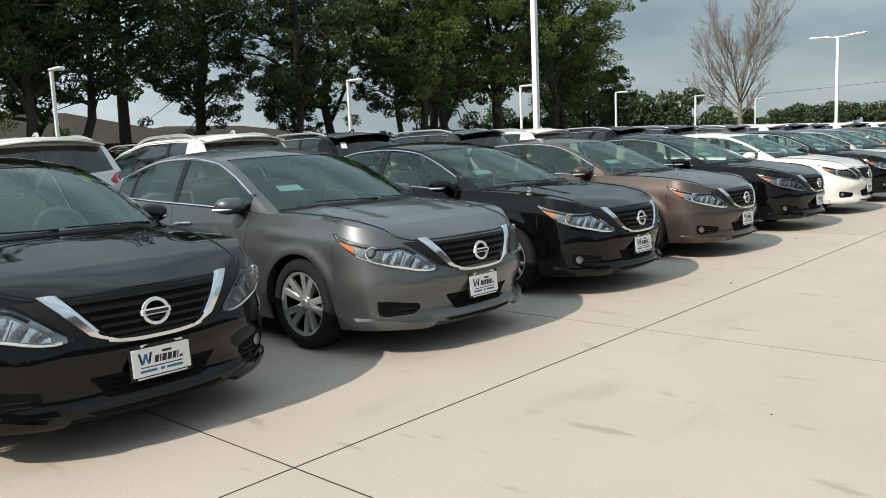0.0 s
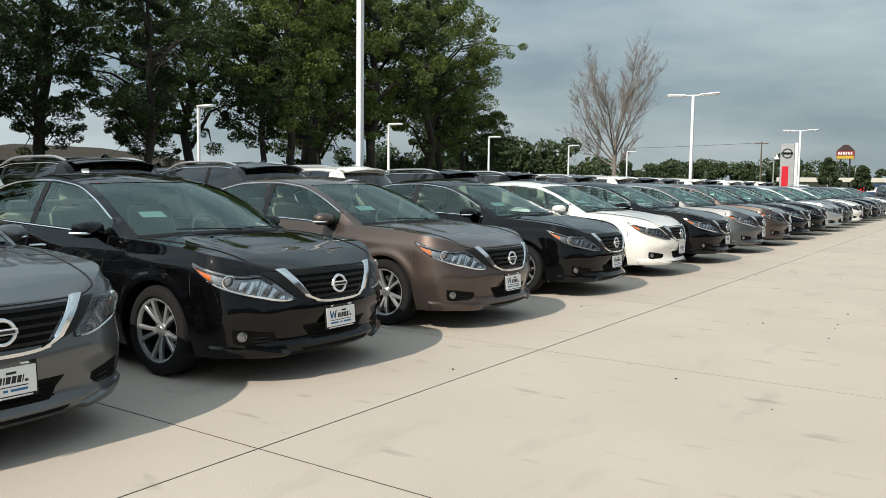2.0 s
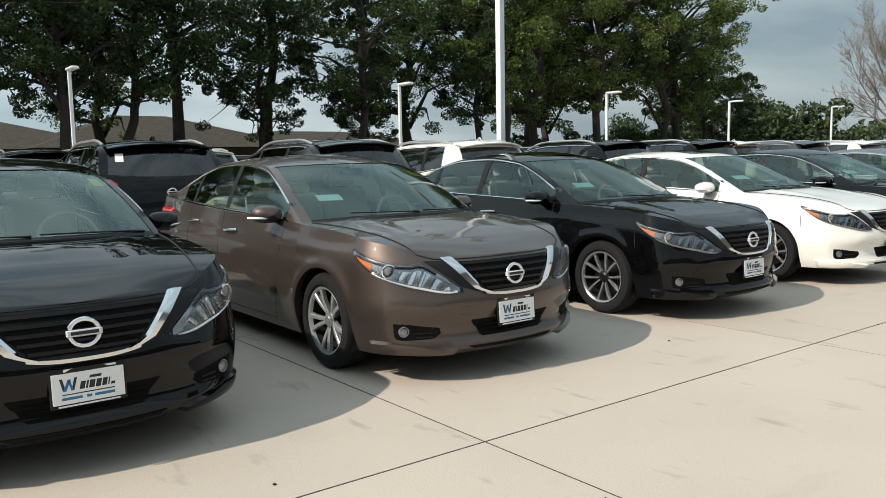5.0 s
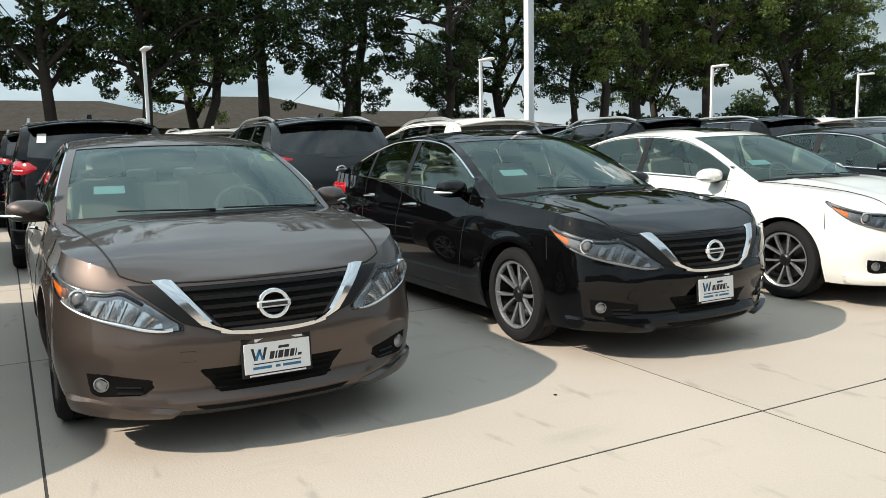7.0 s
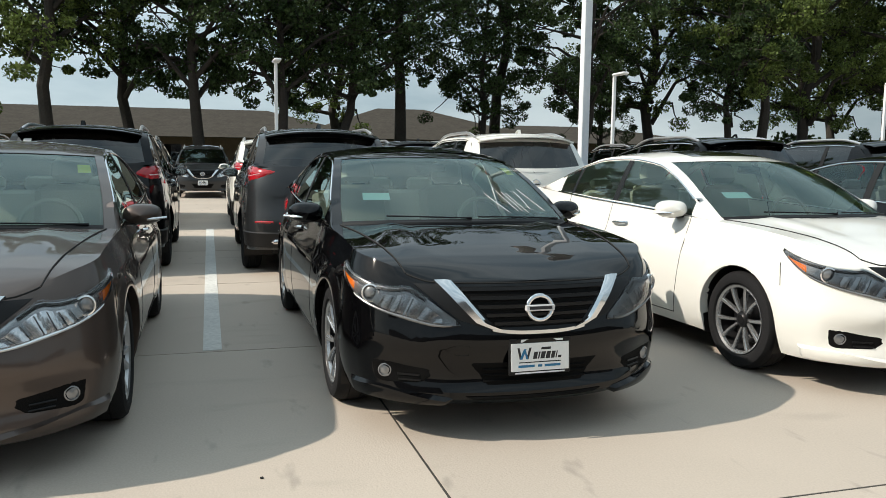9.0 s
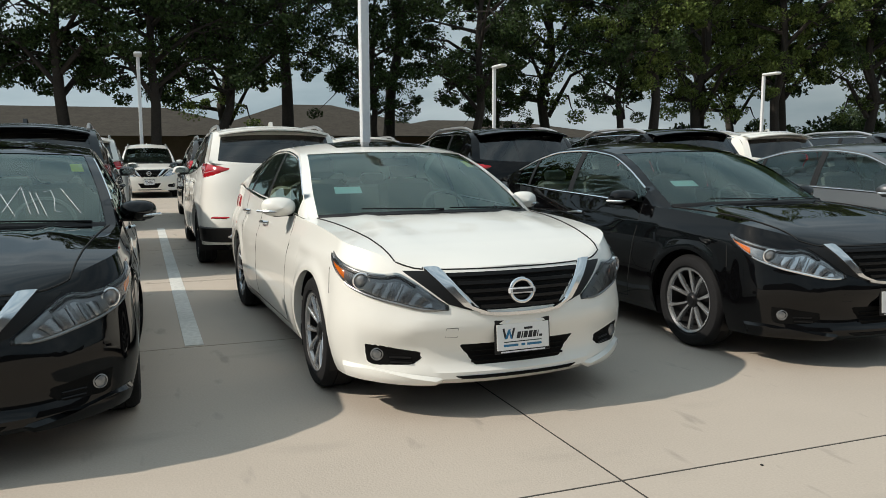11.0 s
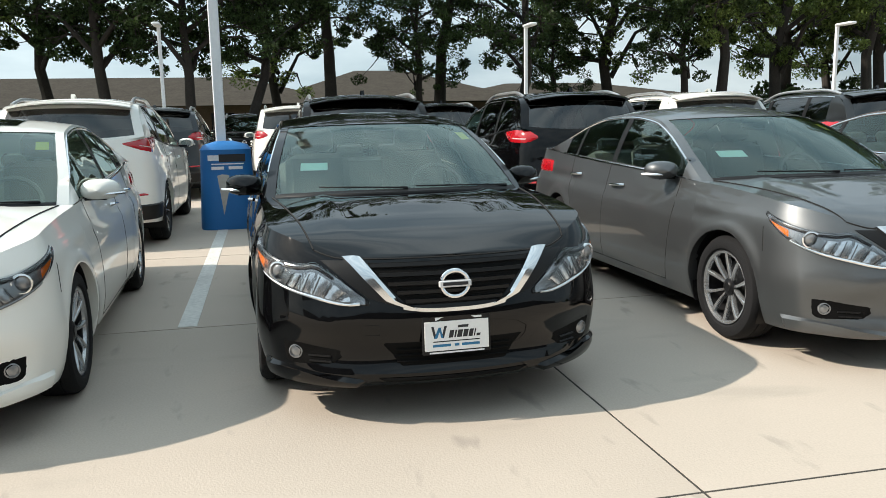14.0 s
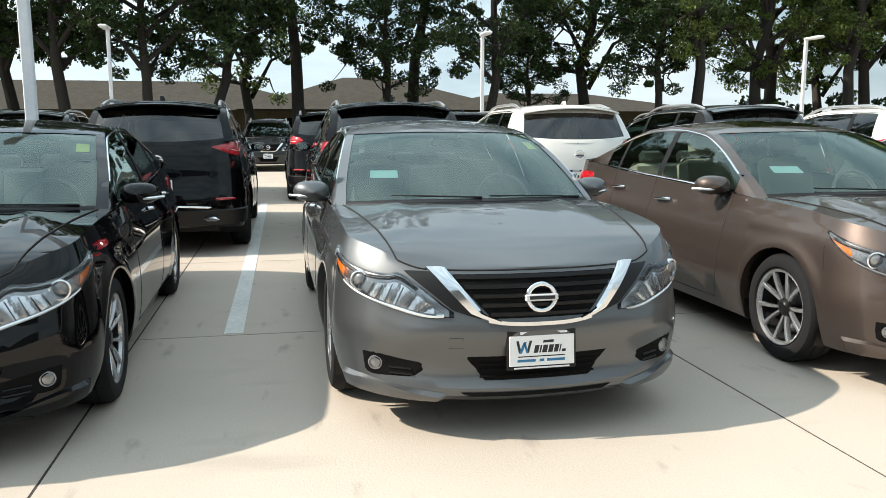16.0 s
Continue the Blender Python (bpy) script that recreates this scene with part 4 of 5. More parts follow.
        fin = Pile().grid([[(-4.02 + x, y * w, c.upper(0.78, 0)[2] - 0.02 + z) for y in (-1, 0, 1)] for x, w, z in ((0.12, 0.01, 0.0), (0.05, 0.024, 0.03), (-0.03, 0.022, 0.075), (-0.06, 0.02, 0.01))])
        part("shark_fin_antenna", fin.done("shark_fin_antenna", PAINT), car)
        part("rear_wiper", Pile().tube([(-4.63, 0.0, 1.21), (-4.56, 0.2, 1.245), (-4.52, 0.34, 1.25)], 0.008, 6).done("rear_wiper", BLACK_TRIM), car)
    elif sunroof:
        top = Pile().grid([[c.upper(v, t, 0.003) for t in np.linspace(-0.58, 0.58, 9)] for v in np.linspace(0.41, 0.55, 8)])
        part("sunroof", top.done("sunroof", GLASS_DARK, 60), car, "dark glass sunroof")
    if suv:
        add_plate(car, c, 0.78, 0.0, True)
    # trim round the side windows, gaps, handles, mirrors, wipers
    for sg in (1, -1):
        arc = [mirrored(c.side(s, 0.94, 0.001), sg) for s in np.linspace(c.panes[0][0] + 0.03, c.panes[2][1] + 0.06, 34)]
        part("window_trim", Pile().tube(arc, 0.0072, 6).done("window_trim", CHROME), car, "bright trim over the side windows")
        belt = [mirrored(c.side(s, 0.03, 0.004), sg) for s in np.linspace(c.panes[0][0] - 0.05, c.panes[2][1] + 0.04, 24)]
        part("window_trim", Pile().tube(belt, 0.008, 6).done("belt_trim", CHROME if not suv else BLACK_TRIM), car)
        lines = []
        for s, z0 in ((c.doors[0], 0.25), (c.doors[1], 0.25), (c.doors[2], 0.62)):
            lean = 0.10 if s == c.doors[0] else (0.02 if s == c.doors[1] else -0.12)
            lines.append([c.wall(1 + s + lean * (1 - j / 12) ** 2 - c.sA, z0 + (c.ztop(s) - z0) * j / 12, -0.0022) for j in range(13)])
        if not suv:
            lines.append([c.wall(1 + s - c.sA, 0.25, -0.0022) for s in np.linspace(c.doors[0] + 0.1, c.doors[2] - 0.22, 20)])
            lines.append([c.wall(1.0 + 0.02 * f, 0.62 + 0.14 * f, -0.0022) for f in np.linspace(0, 1, 8)])
        for pts in lines:
            part("door_gap", Pile().tube([mirrored(x, sg) for x in pts], 0.0042, 6).done("door_gap", SEAM), car)
        for s in (c.doors[1] - 0.12, c.doors[2] - 0.06):
            h = c.ztop(s) - 0.155
            p0 = [c.wall(1 + s - d - c.sA, h + 0.004 * i, o) for i, (d, o) in enumerate(((0.0, 0.004), (0.02, 0.03), (0.10, 0.034), (0.185, 0.03), (0.20, 0.004)))]
            part("door_handle", Pile().tube([mirrored(x, sg) for x in p0], 0.0115, 8).done("door_handle", CHROME if not suv else PAINT), car, "chrome door handle" if not suv else "")
        ms, mz = c.mirror
        my = c.half(ms, mz) + 0.11
        shell = Pile()
        rows = []
        for i, f in enumerate(np.linspace(0, 1, 9)):
            r_ = [0.70, 0.86, 0.97, 1.0, 0.98, 0.92, 0.78, 0.5, 0.02][i]
            x = -ms - 0.045 + 0.16 * f
            rows.append([(x - 0.03 * math.cos(a) * (1 - f), my + r_ * 0.110 * abs(math.cos(a)) ** 0.75 * (1 if math.cos(a) > 0 else -1) - 0.015 * f, mz + r_ * (0.068 if math.sin(a) > 0 else 0.06) * abs(math.sin(a)) ** 0.8 * (1 if math.sin(a) > 0 else -1)) for a in np.linspace(0, 2 * math.pi, 21)[:-1]])
        shell.grid([[mirrored(x, sg) for x in r] for r in rows], True)
        mir = part("mirror", shell.done("mirror", PAINT, 50), car, "door mirror with a turn signal strip")
        stalk = Pile().grid([[mirrored((-ms - 0.05 + dx, y, mz + dz2), sg) for dx, dz2 in ((0, -0.06), (0.10, -0.06), (0.10, -0.035), (0, -0.03))] for y in (my - 0.22, my - 0.06, my + 0.03)], True)
        part("mirror_foot", stalk.done("mirror_foot", BLACK_TRIM), mir)
        strip = Pile().tube([mirrored((-ms + 0.085 - 0.10 * f * f, my + 0.02 + 0.105 * f, mz - 0.022), sg) for f in np.linspace(0, 1, 7)], 0.010, 6)
        part("signal_strip", strip.done("signal_strip", REFLECTOR), mir, "clear turn signal strip")
        face_ = Pile().add([mirrored((-ms - 0.046 - 0.03 * math.cos(a), my + 0.075 * math.cos(a), mz + 0.05 * math.sin(a)), sg) for a in np.linspace(0, 2 * math.pi, 17)[:-1]], [tuple(range(16))])
        part("mirror_glass", face_.done("mirror_glass", REFLECTOR), mir)
    for sg in (1, -1):
        pts = [mirrored(c.wall(0.495, c.top_of(0.495) - 0.002), sg)]
        stations = [(c.s_of(q, 0.85), c.wall(q, c.top_of(q))) for q in (0.56, 0.64, 0.72, 0.80, 0.88, 0.95)]
        stations = [(-e[0], e[1], e[2]) for _, e in stations] + [(s, c.half(s, c.ztop(s)), c.ztop(s)) for s in np.linspace(c.sA + 0.02, c.cowl - 0.01, 20)]
        y_in = c.wall(0.495, c.top_of(0.495))[1]
        for s, ye, zt_ in stations:
            t = min(y_in + 0.145 * (s - 0.2) / (c.cowl - 0.2), ye * 0.985) / ye
            sc = s - c.cowl_bow * min(max((s - 0.55) / (c.cowl - 0.55), 0), 1)
            zc = max(c.hood(sc), zt_)
            ridge = 0.012 * math.exp(-((t - 0.60) / 0.055) ** 2) * min(max((s - 0.3) / 0.5, 0), 1)
            pts.append((-(s + (sc - s) * (1 - t * t)), sg * ye * t, zt_ + (zc - zt_) * (1 - t ** 2.6) + ridge + 0.002))
        part("hood_gap", Pile().tube(pts, 0.0042, 6).done("hood_gap", SEAM), car, "narrow gap along the hood")
    edge = [mirrored(c.wall(abs(q), c.top_of(abs(q)) - 0.003, -0.001), 1 if q >= 0 else -1) for q in np.linspace(-0.49, 0.49, 33)]
    part("hood_gap", Pile().tube(edge, 0.0045, 6).done("hood_front_gap", SEAM), car, "gap at the front edge of the hood")
    cowl = Pile().grid([[c.upper(v, t, 0.006 if 0 < i < 3 else -0.003) for t in np.linspace(-0.93, 0.93, 21)] for i, v in enumerate((-0.0, 0.003, 0.016, 0.020))])
    part("cowl_panel", cowl.done("cowl_panel", BLACK_TRIM), car)
    for a, b in (((0.012, 0.84), (0.020, 0.06)), ((0.014, 0.0), (0.030, -0.62))):
        pts = [c.upper(a[0] + (b[0] - a[0]) * f, a[1] + (b[1] - a[1]) * f, 0.014) for f in np.linspace(0, 1, 9)]
        part("wiper", Pile().tube(pts, [0.009] + [0.005] * 8, 6).done("wiper", BLACK_TRIM), car)
    if not suv:
        st = Pile().grid([[c.upper(v, t, -0.012) for t in np.linspace(-0.76, -0.55, 4)] for v in np.linspace(0.133, 0.168, 4)])
        part("window_sticker", st.done("window_sticker", PAPER), car, "pale paper sticker on the windshield")
        ys = Pile().grid([[c.upper(v, t, -0.012) for t in np.linspace(0.78, 0.88, 3)] for v in np.linspace(0.268, 0.312, 3)])
        part("window_tag", ys.done("window_tag", YELLOW), car, "small yellow tag on the windshield")
        mirror_in = Pile().box(-0.02, 0.02, -0.11, 0.11, -0.03, 0.03, 0.015, pose(-2.0, 0, 1.31))
        part("inner_mirror", mirror_in.done("inner_mirror", BLACK_TRIM), car)
    # wheels
    tyre, rim, spokes, hub = wheel_meshes(c.wheel_r, wheel_style, 36 if c.fine == 1 else 20)
    for ax in c.axles:
        for sg in (1, -1):
            wh = new("wheel")
            wh.parent = car
            wh.matrix_basis = pose(-ax, sg * (c.half(ax, 0.55) - 0.125), c.wheel_r, 0, random.uniform(0, 72), 0 if sg > 0 else 180)
            part("tyre", tyre, wh)
            r_ = part("rim", rim, wh)
            part("spokes", spokes, wh, "bright machined spokes" if wheel_style != "cover" else "silver wheel cover")
            part("hub", hub, wh)
    return car


def painted(car, colour):
    for o in car.children_recursive:
        if o.type == "MESH" and o.material_slots and o.data.materials[0] == PAINT:
            o.material_slots[0].link = "OBJECT"
            o.material_slots[0].material = PAINTS[colour]
    return car


# ---- the lot ----
tagged(new("ground", Pile().grid([[(x, y, -0.03) for y in (-400, -40, 120, 900)] for x in (-700, -60, 60, 500)]).done("ground", GRASS, 0)), "flat grassy ground reaching the horizon", "ground", kind="structure")
tagged(new("lot_base", Pile().box(-36, 34, -34, 62, -0.25, -0.002).done("lot_base", JOINT, 0)), "dark joint filler under the concrete slabs", "pavement", kind="structure")
# Added wall, never in view: gives the car fronts something dark to reflect.
tagged(new("wall_east", Pile().box(15.0, 15.4, -30, 60, 0, 5.2).done("wall_east", UNSEEN_WALL_DARK, 0)), "plain dark wall closing the lot out of view, added to darken reflections", "wall", kind="structure")

# ---- the first row: sedans, noses to the aisle ----
SEDAN_KINDS = {
    "cover": build_car(SEDAN, "sedan", "cover", "clear"),
    "bright": build_car(SEDAN, "sedan", "bright", "clear", tan=True),
    "dark": build_car(SEDAN, "sedan", "dark", "smoked", sunroof=True, tan=True),
    "clear": build_car(SEDAN, "sedan", "dark", "clear"),
}
used = set()


def park(kinds, kind, x, y, turn, colour, label, group):
    t = kinds[kind]
    m = pose(x, y, 0, 0, 0, turn)
    if kind in used and t.name in placed:
        t = copy_thing(t, m)
    else:
        used.add(kind)
        placed.add(t.name)
        t.matrix_basis = m
    return tagged(painted(t, colour), label, "car", group)


placed = set()
COLOUR_WORDS = {"black": "glossy black", "navy": "dark blue", "grey": "metallic grey", "brown": "metallic brown", "white": "pearl white", "silver": "pale silver", "slate": "dark slate grey"}
ROW_ONE = [  # y, x, kind, colour, turn
    (2.57, -4.22, "bright", "black", 0), (5.01, -4.17, "cover", "grey", 0), (7.46, -4.23, "bright", "black", 0), (10.07, -4.26, "bright", "brown", 0),
    (12.91, -4.32, "dark", "black", 0.4), (15.665, -4.36, "dark", "white", 2.0), (18.33, -4.36, "clear", "black", 1.2), (21.17, -4.36, "clear", "grey", 0.8),
    (23.88, -4.36, "dark", "brown", 0.6), (26.6, -4.4, "clear", "navy", 0), (29.3, -4.4, "dark", "black", 0), (32.0, -4.35, "clear", "silver", 0),
    (34.7, -4.4, "clear", "slate", 0), (37.4, -4.4, "dark", "white", 0), (40.1, -4.4, "clear", "black", 0), (42.8, -4.35, "clear", "navy", 0),
    (45.5, -4.4, "clear", "grey", 0), (48.2, -4.4, "dark", "white", 0), (50.9, -4.4, "clear", "black", 0),
]
for y, x, kind, colour, turn in ROW_ONE:
    park(SEDAN_KINDS, kind, x, y, turn, colour, COLOUR_WORDS[colour] + " four-door sedan parked nose out with a dealer plate", "sedans in the front row")

# handwritten marks on one windshield
marked = [o for o in scene.objects if o.name.startswith("sedan") and o.parent is None and abs(o.location.y - 12.91) < 0.01][0]
STROKES = [[(0.27, 0.155), (0.38, 0.05)], [(0.30, 0.07), (0.40, 0.185)], [(0.40, 0.185), (0.47, 0.06)], [(0.46, 0.16), (0.52, 0.06)], [(0.50, 0.155), (0.57, 0.05)], [(0.55, 0.16), (0.60, 0.165), (0.62, 0.13), (0.62, 0.07), (0.66, 0.065)], [(0.67, 0.175), (0.78, 0.06)]]
for pts in STROKES:
    part("chalk_stroke", Pile().tube([SEDAN.upper(v, t, 0.002) for t, v in pts], 0.0014, 5).done("chalk_stroke", INK_WHITE), marked, "white handwritten marker stroke")

# ---- second and third rows: crossovers, tails to the aisle ----
SUV_KINDS = {"suv": build_car(SUV, "crossover", "dark", "clear", suv=True), "boxy": build_car(SUV, "crossover", "bright", "clear", suv=True, boxy=True)}
TAIL = -10.25 - 4.75
ROW_TWO = [  # y, colour, kind, how far forward of the others
    (4.55, "white", "boxy", 0.4), (7.34, "white", "suv", 0.35), (9.98, "black", "boxy", 0.05), (12.68, "slate", "suv", 0.3), (15.40, "white", "suv", 0.1), (18.72, "black", "suv", 0.3),
    (21.34, "black", "boxy", 0.35), (23.83, "white", "boxy", -0.5), (26.3, "slate", "suv", 0.0), (29.0, "white", "boxy", 0.0), (31.7, "black", "suv", 0.0), (34.4, "slate", "boxy", 0.0),
    (37.1, "white", "suv", 0.0), (39.8, "black", "suv", 0.0), (43.5, "white", "suv", 0.0), (46.2, "slate", "suv", 0.0), (48.9, "white", "suv", 0.0), (51.6, "black", "suv", 0.0)]
for i, (y, colour, kind, ahead) in enumerate(ROW_TWO):
    park(SUV_KINDS, kind, TAIL - 0.08 * (i % 3) + ahead, y, 180, colour, COLOUR_WORDS[colour] + " crossover parked tail out with roof rails", "crossovers in the second row")
ROW_THREE = [(7.0, "slate"), (9.8, "black"), (12.7, "white"), (15.55, "slate"), (18.2, "white"), (21.05, "black"), (23.6, "slate"), (26.0, "white"), (28.7, "black")]
for i, (y, colour) in enumerate(ROW_THREE):
    park(SUV_KINDS, "boxy", -16.1 - 4.75 - 0.1 * (i % 2), y, 180, colour, COLOUR_WORDS[colour] + " crossover parked in the third row", "crossovers in the third row")
for y, colour in ((11.2, "slate"), (14.1, "white"), (16.9, "black"), (19.6, "slate"), (24.8, "white")):
    park(SUV_KINDS, "suv", -27.4, y, 0, colour, COLOUR_WORDS[colour] + " crossover facing the aisle by the lamps", "crossovers by the trees")
for x, y, colour in ((-6.4, 77.5, "slate"), (-3.6, 78.2, "silver"), (-0.6, 77.4, "black"), (-14.0, 80.0, "white"), (2.4, 77.8, "black")):
    park(SUV_KINDS, "suv", x, y, -70, colour, COLOUR_WORDS[colour] + " car parked beyond the kerb at the lot's end", "cars beyond the kerb")

# a paper sheet in one rear window
sheeted = [o for o in scene.objects if o.name.startswith("crossover") and o.parent is None and abs(o.location.x - TAIL) < 1 and abs(o.location.y - 9.98) < 0.01][0]
part("window_sheet", Pile().grid([[SUV.upper(v, t, 0.004) for t in np.linspace(0.66, 0.78, 3)] for v in np.linspace(0.885, 0.925, 3)]).done("window_sheet", PLATE_WHITE, 0), sheeted, "white paper sheet in the rear window")

# ---- painted stall lines ----
for k in range(22):
    yy = 14.15 + 2.77 * (k - 6)
    line = Pile().box(-16.4, -6.6, yy - 0.065, yy + 0.065, 0.0, 0.004)
    tagged(new("trim_stall_line", line.done("stall_line", STRIPE, 0)), "worn white painted line between stalls", "stall line", "stall lines", "structure")


# ---- light poles ----
def twin_pole(x, y, h):
    pole = tagged(new("lot_light"), "tall white square light pole with two heads", "light pole", "tall light poles")
    pole.matrix_basis = pose(x, y, 0)
    part("base", Pile().lathe([(0, 0.30), (0.02, 0.30), (0.72, 0.29), (0.75, 0.27), (0.75, 0.0001)], 24, "z").done("pole_base", CONCRETE_KERB), pole, "round concrete footing")
    part("pole", Pile().box(-0.065, 0.065, -0.065, 0.065, 0.7, h, 0.012).done("pole", POLE_PAINT), pole)
    part("arm", Pile().box(-0.55, 0.55, -0.03, 0.03, h - 0.06, h, 0.008).done("arm", POLE_PAINT), pole)
    for sg in (1, -1):
        m = pose(sg * 0.78, 0, h, 0, -3 * sg, 0)
        head = part("lamp_head", Pile().box(-0.47, 0.47, -0.17, 0.17, -0.05, 0.05, 0.045).done("lamp_head", POLE_PAINT), pole, "flat white lamp head", m)
        part("lens", Pile().box(-0.4, 0.4, -0.13, 0.13, -0.062, -0.051, 0.004).done("lens", LAMP_LENS), head)
    return pole


first = twin_pole(-12.14, 16.95, 6.02)
for x, y, z in ((-12.3, 41.4, -0.27), (-12.2, 66.6, -0.4), (-5.75, 100.0, -0.6)):
    copy_thing(first, pose(x, y, z))


def small_lamp(x, y, h, turn=0):
    lamp = tagged(new("lot_light"), "white light pole with one arm along the trees", "light pole", "single light poles")
    lamp.matrix_basis = pose(x, y, 0, 0, 0, turn)
    part("base", Pile().lathe([(0, 0.25), (0.5, 0.25), (0.52, 0.0001)], 20, "z").done("lamp_base", CONCRETE_KERB), lamp)
    part("pole", Pile().box(-0.06, 0.06, -0.06, 0.06, 0.5, h, 0.01).done("pole", POLE_PAINT), lamp)
    head = part("lamp_head", Pile().box(-0.14, 0.14, 0.0, 0.95, h - 0.03, h + 0.07, 0.03).done("lamp_head", POLE_PAINT), lamp)
    part("lens", Pile().box(-0.1, 0.1, 0.3, 0.88, h - 0.042, h - 0.031, 0.004).done("lens", LAMP_LENS), head)
    return lamp


lamp = small_lamp(-32.7, 13.95, 4.95, -90)
for x, y in ((-31, 0.5), (-31, 27.55), (-29.9, 40.4), (-31, 53.6), (-31, 67.0), (-31, 80.5)):
    copy_thing(lamp, pose(x, y, -0.12, 0, 0, -90))

# ---- blue bin round the pole ----
bin_ = tagged(new("trash_bin"), "blue plastic pole surround with printed lettering", "bin")
bin_.matrix_basis = pose(-12.14, 17.0, 0, 0, 0, 4)
ring = []
for z, w in ((0.0, 0.33), (0.02, 0.335), (0.9, 0.30), (1.04, 0.295), (1.06, 0.30), (1.12, 0.26), (1.17, 0.1)):
    r = []
    for a in np.linspace(0, 2 * math.pi, 29)[:-1]:
        ca, sa = math.cos(a), math.sin(a)
        r.append((w * 0.9 * abs(ca) ** 0.55 * (1 if ca > 0 else -1), w * 1.12 * abs(sa) ** 0.55 * (1 if sa > 0 else -1), z))
    ring.append(r)
part("shell", Pile().grid(ring, True).add(ring[-1], [tuple(range(28))]).done("shell", BIN_BLUE, 40), bin_)
for y0, y1, z0, z1, mt in ((-0.24, -0.10, 0.92, 0.99, INK_WHITE), (-0.10, 0.24, 0.90, 1.0, INK), (-0.2, 0.22, 0.865, 0.88, INK_WHITE), (-0.2, -0.04, 0.80, 0.84, INK_WHITE), (0.02, 0.2, 0.80, 0.84, INK_WHITE)):
    part("print", Pile().box(0.25, 0.278, y0, y1, z0, z1).done("print", mt, 0), bin_)


# ---- trees ----
def leaf_cloud(rng, centres, radii, count, size):
    """Small bent leaves scattered in clumps; returns vertices and faces."""
    idx = rng.integers(0, len(centres), count)
    d = rng.normal(size=(count, 3))
    d /= np.linalg.norm(d, axis=1)[:, None]
    rad = radii[idx] * rng.uniform(0.25, 1.0, count) ** 0.5
    pos = centres[idx] + d * rad[:, None] * np.array([1.0, 1.0, 0.72])
    a = rng.normal(size=(count, 3))
    a[:, 2] -= 0.3
    a /= np.linalg.norm(a, axis=1)[:, None]
    b = np.cross(a, rng.normal(size=(count, 3)))
    b /= np.linalg.norm(b, axis=1)[:, None]
    s_ = size * rng.uniform(0.6, 1.4, count)[:, None]
    v = np.stack([pos - a * s_, pos + b * s_ * 0.55, pos + a * s_, pos - b * s_ * 0.55], 1).reshape(-1, 3)
    f = np.arange(count * 4).reshape(-1, 4)
    return v, f


def tree(seed, h, spread, leaf_count, mat, low=0.28, lean=0.0):
    rng = np.random.default_rng(seed)
    t = new("tree")
    wood = Pile()
    top = np.array([lean * h, 0.1 * h * rng.normal() * 0.3, h * 0.82])
    pts = [np.array([0, 0, -0.05])]
    for k in range(1, 8):
        f = k / 7
        pts.append(top * f + np.array([rng.normal(), rng.normal(), 0]) * 0.16)
    wood.tube(pts, [0.23 * (1 - 0.85 * k / 7) * (1.35 if k == 0 else 1) * h / 14 + 0.02 for k in range(8)], 9)
    centres, radii = [], []
    n_limb = 17
    for k in range(n_limb):
        f = low + (0.95 - low) * (k + rng.uniform(0, 0.6)) / n_limb
        base = top * f
        ang = 2.4 * k + rng.normal() * 0.4
        reach = spread * (0.55 + 0.6 * math.sin(math.pi * min(max((f - low) / (1.05 - low), 0), 1) ** 0.75)) * rng.uniform(0.65, 1.1)
        rise = h * rng.uniform(0.03, 0.16)
        tip = base + np.array([math.cos(ang) * reach, math.sin(ang) * reach, rise])
        mid_ = base + (tip - base) * 0.5 + np.array([0, 0, rise * 0.25]) + rng.normal(size=3) * 0.15
        r0 = 0.12 * (1 - f * 0.6) * h / 14 + 0.02
        wood.tube([base, mid_, tip], [r0, r0 * 0.6, 0.015], 6)
        for j in range(8):
            g = rng.uniform(0.35, 1.0)
            p0 = base + (tip - base) * g
            tw = p0 + rng.normal(size=3) * np.array([1, 1, 0.7]) * spread * 0.24
            wood.tube([p0, (p0 + tw) / 2 + rng.normal(size=3) * 0.06, tw], [r0 * 0.35, r0 * 0.22, 0.008], 5)
            centres.append(tw)
            radii.append(rng.uniform(0.2, 0.7) * spread / 3.6)
        centres.append(tip)
        radii.append(rng.uniform(0.35, 0.8) * spread / 3.6)
    for k in range(6):
        centres.append(top + rng.normal(size=3) * np.array([0.3, 0.3, 0.12]) * spread)
        radii.append(rng.uniform(0.6, 1.2) * spread / 3.6)
    part("trunk", wood.done("trunk", BARK, 40), t, "dark bare trunk with branching limbs")
    v, f = leaf_cloud(rng, np.array(centres), np.array(radii), leaf_count, 0.087)
    me = bpy.data.meshes.new("crown")
    me.from_pydata(v.tolist(), [], f.tolist())
    me.materials.append(mat)
    part("crown", me, t, "crown of small green leaves with gaps")
    return t


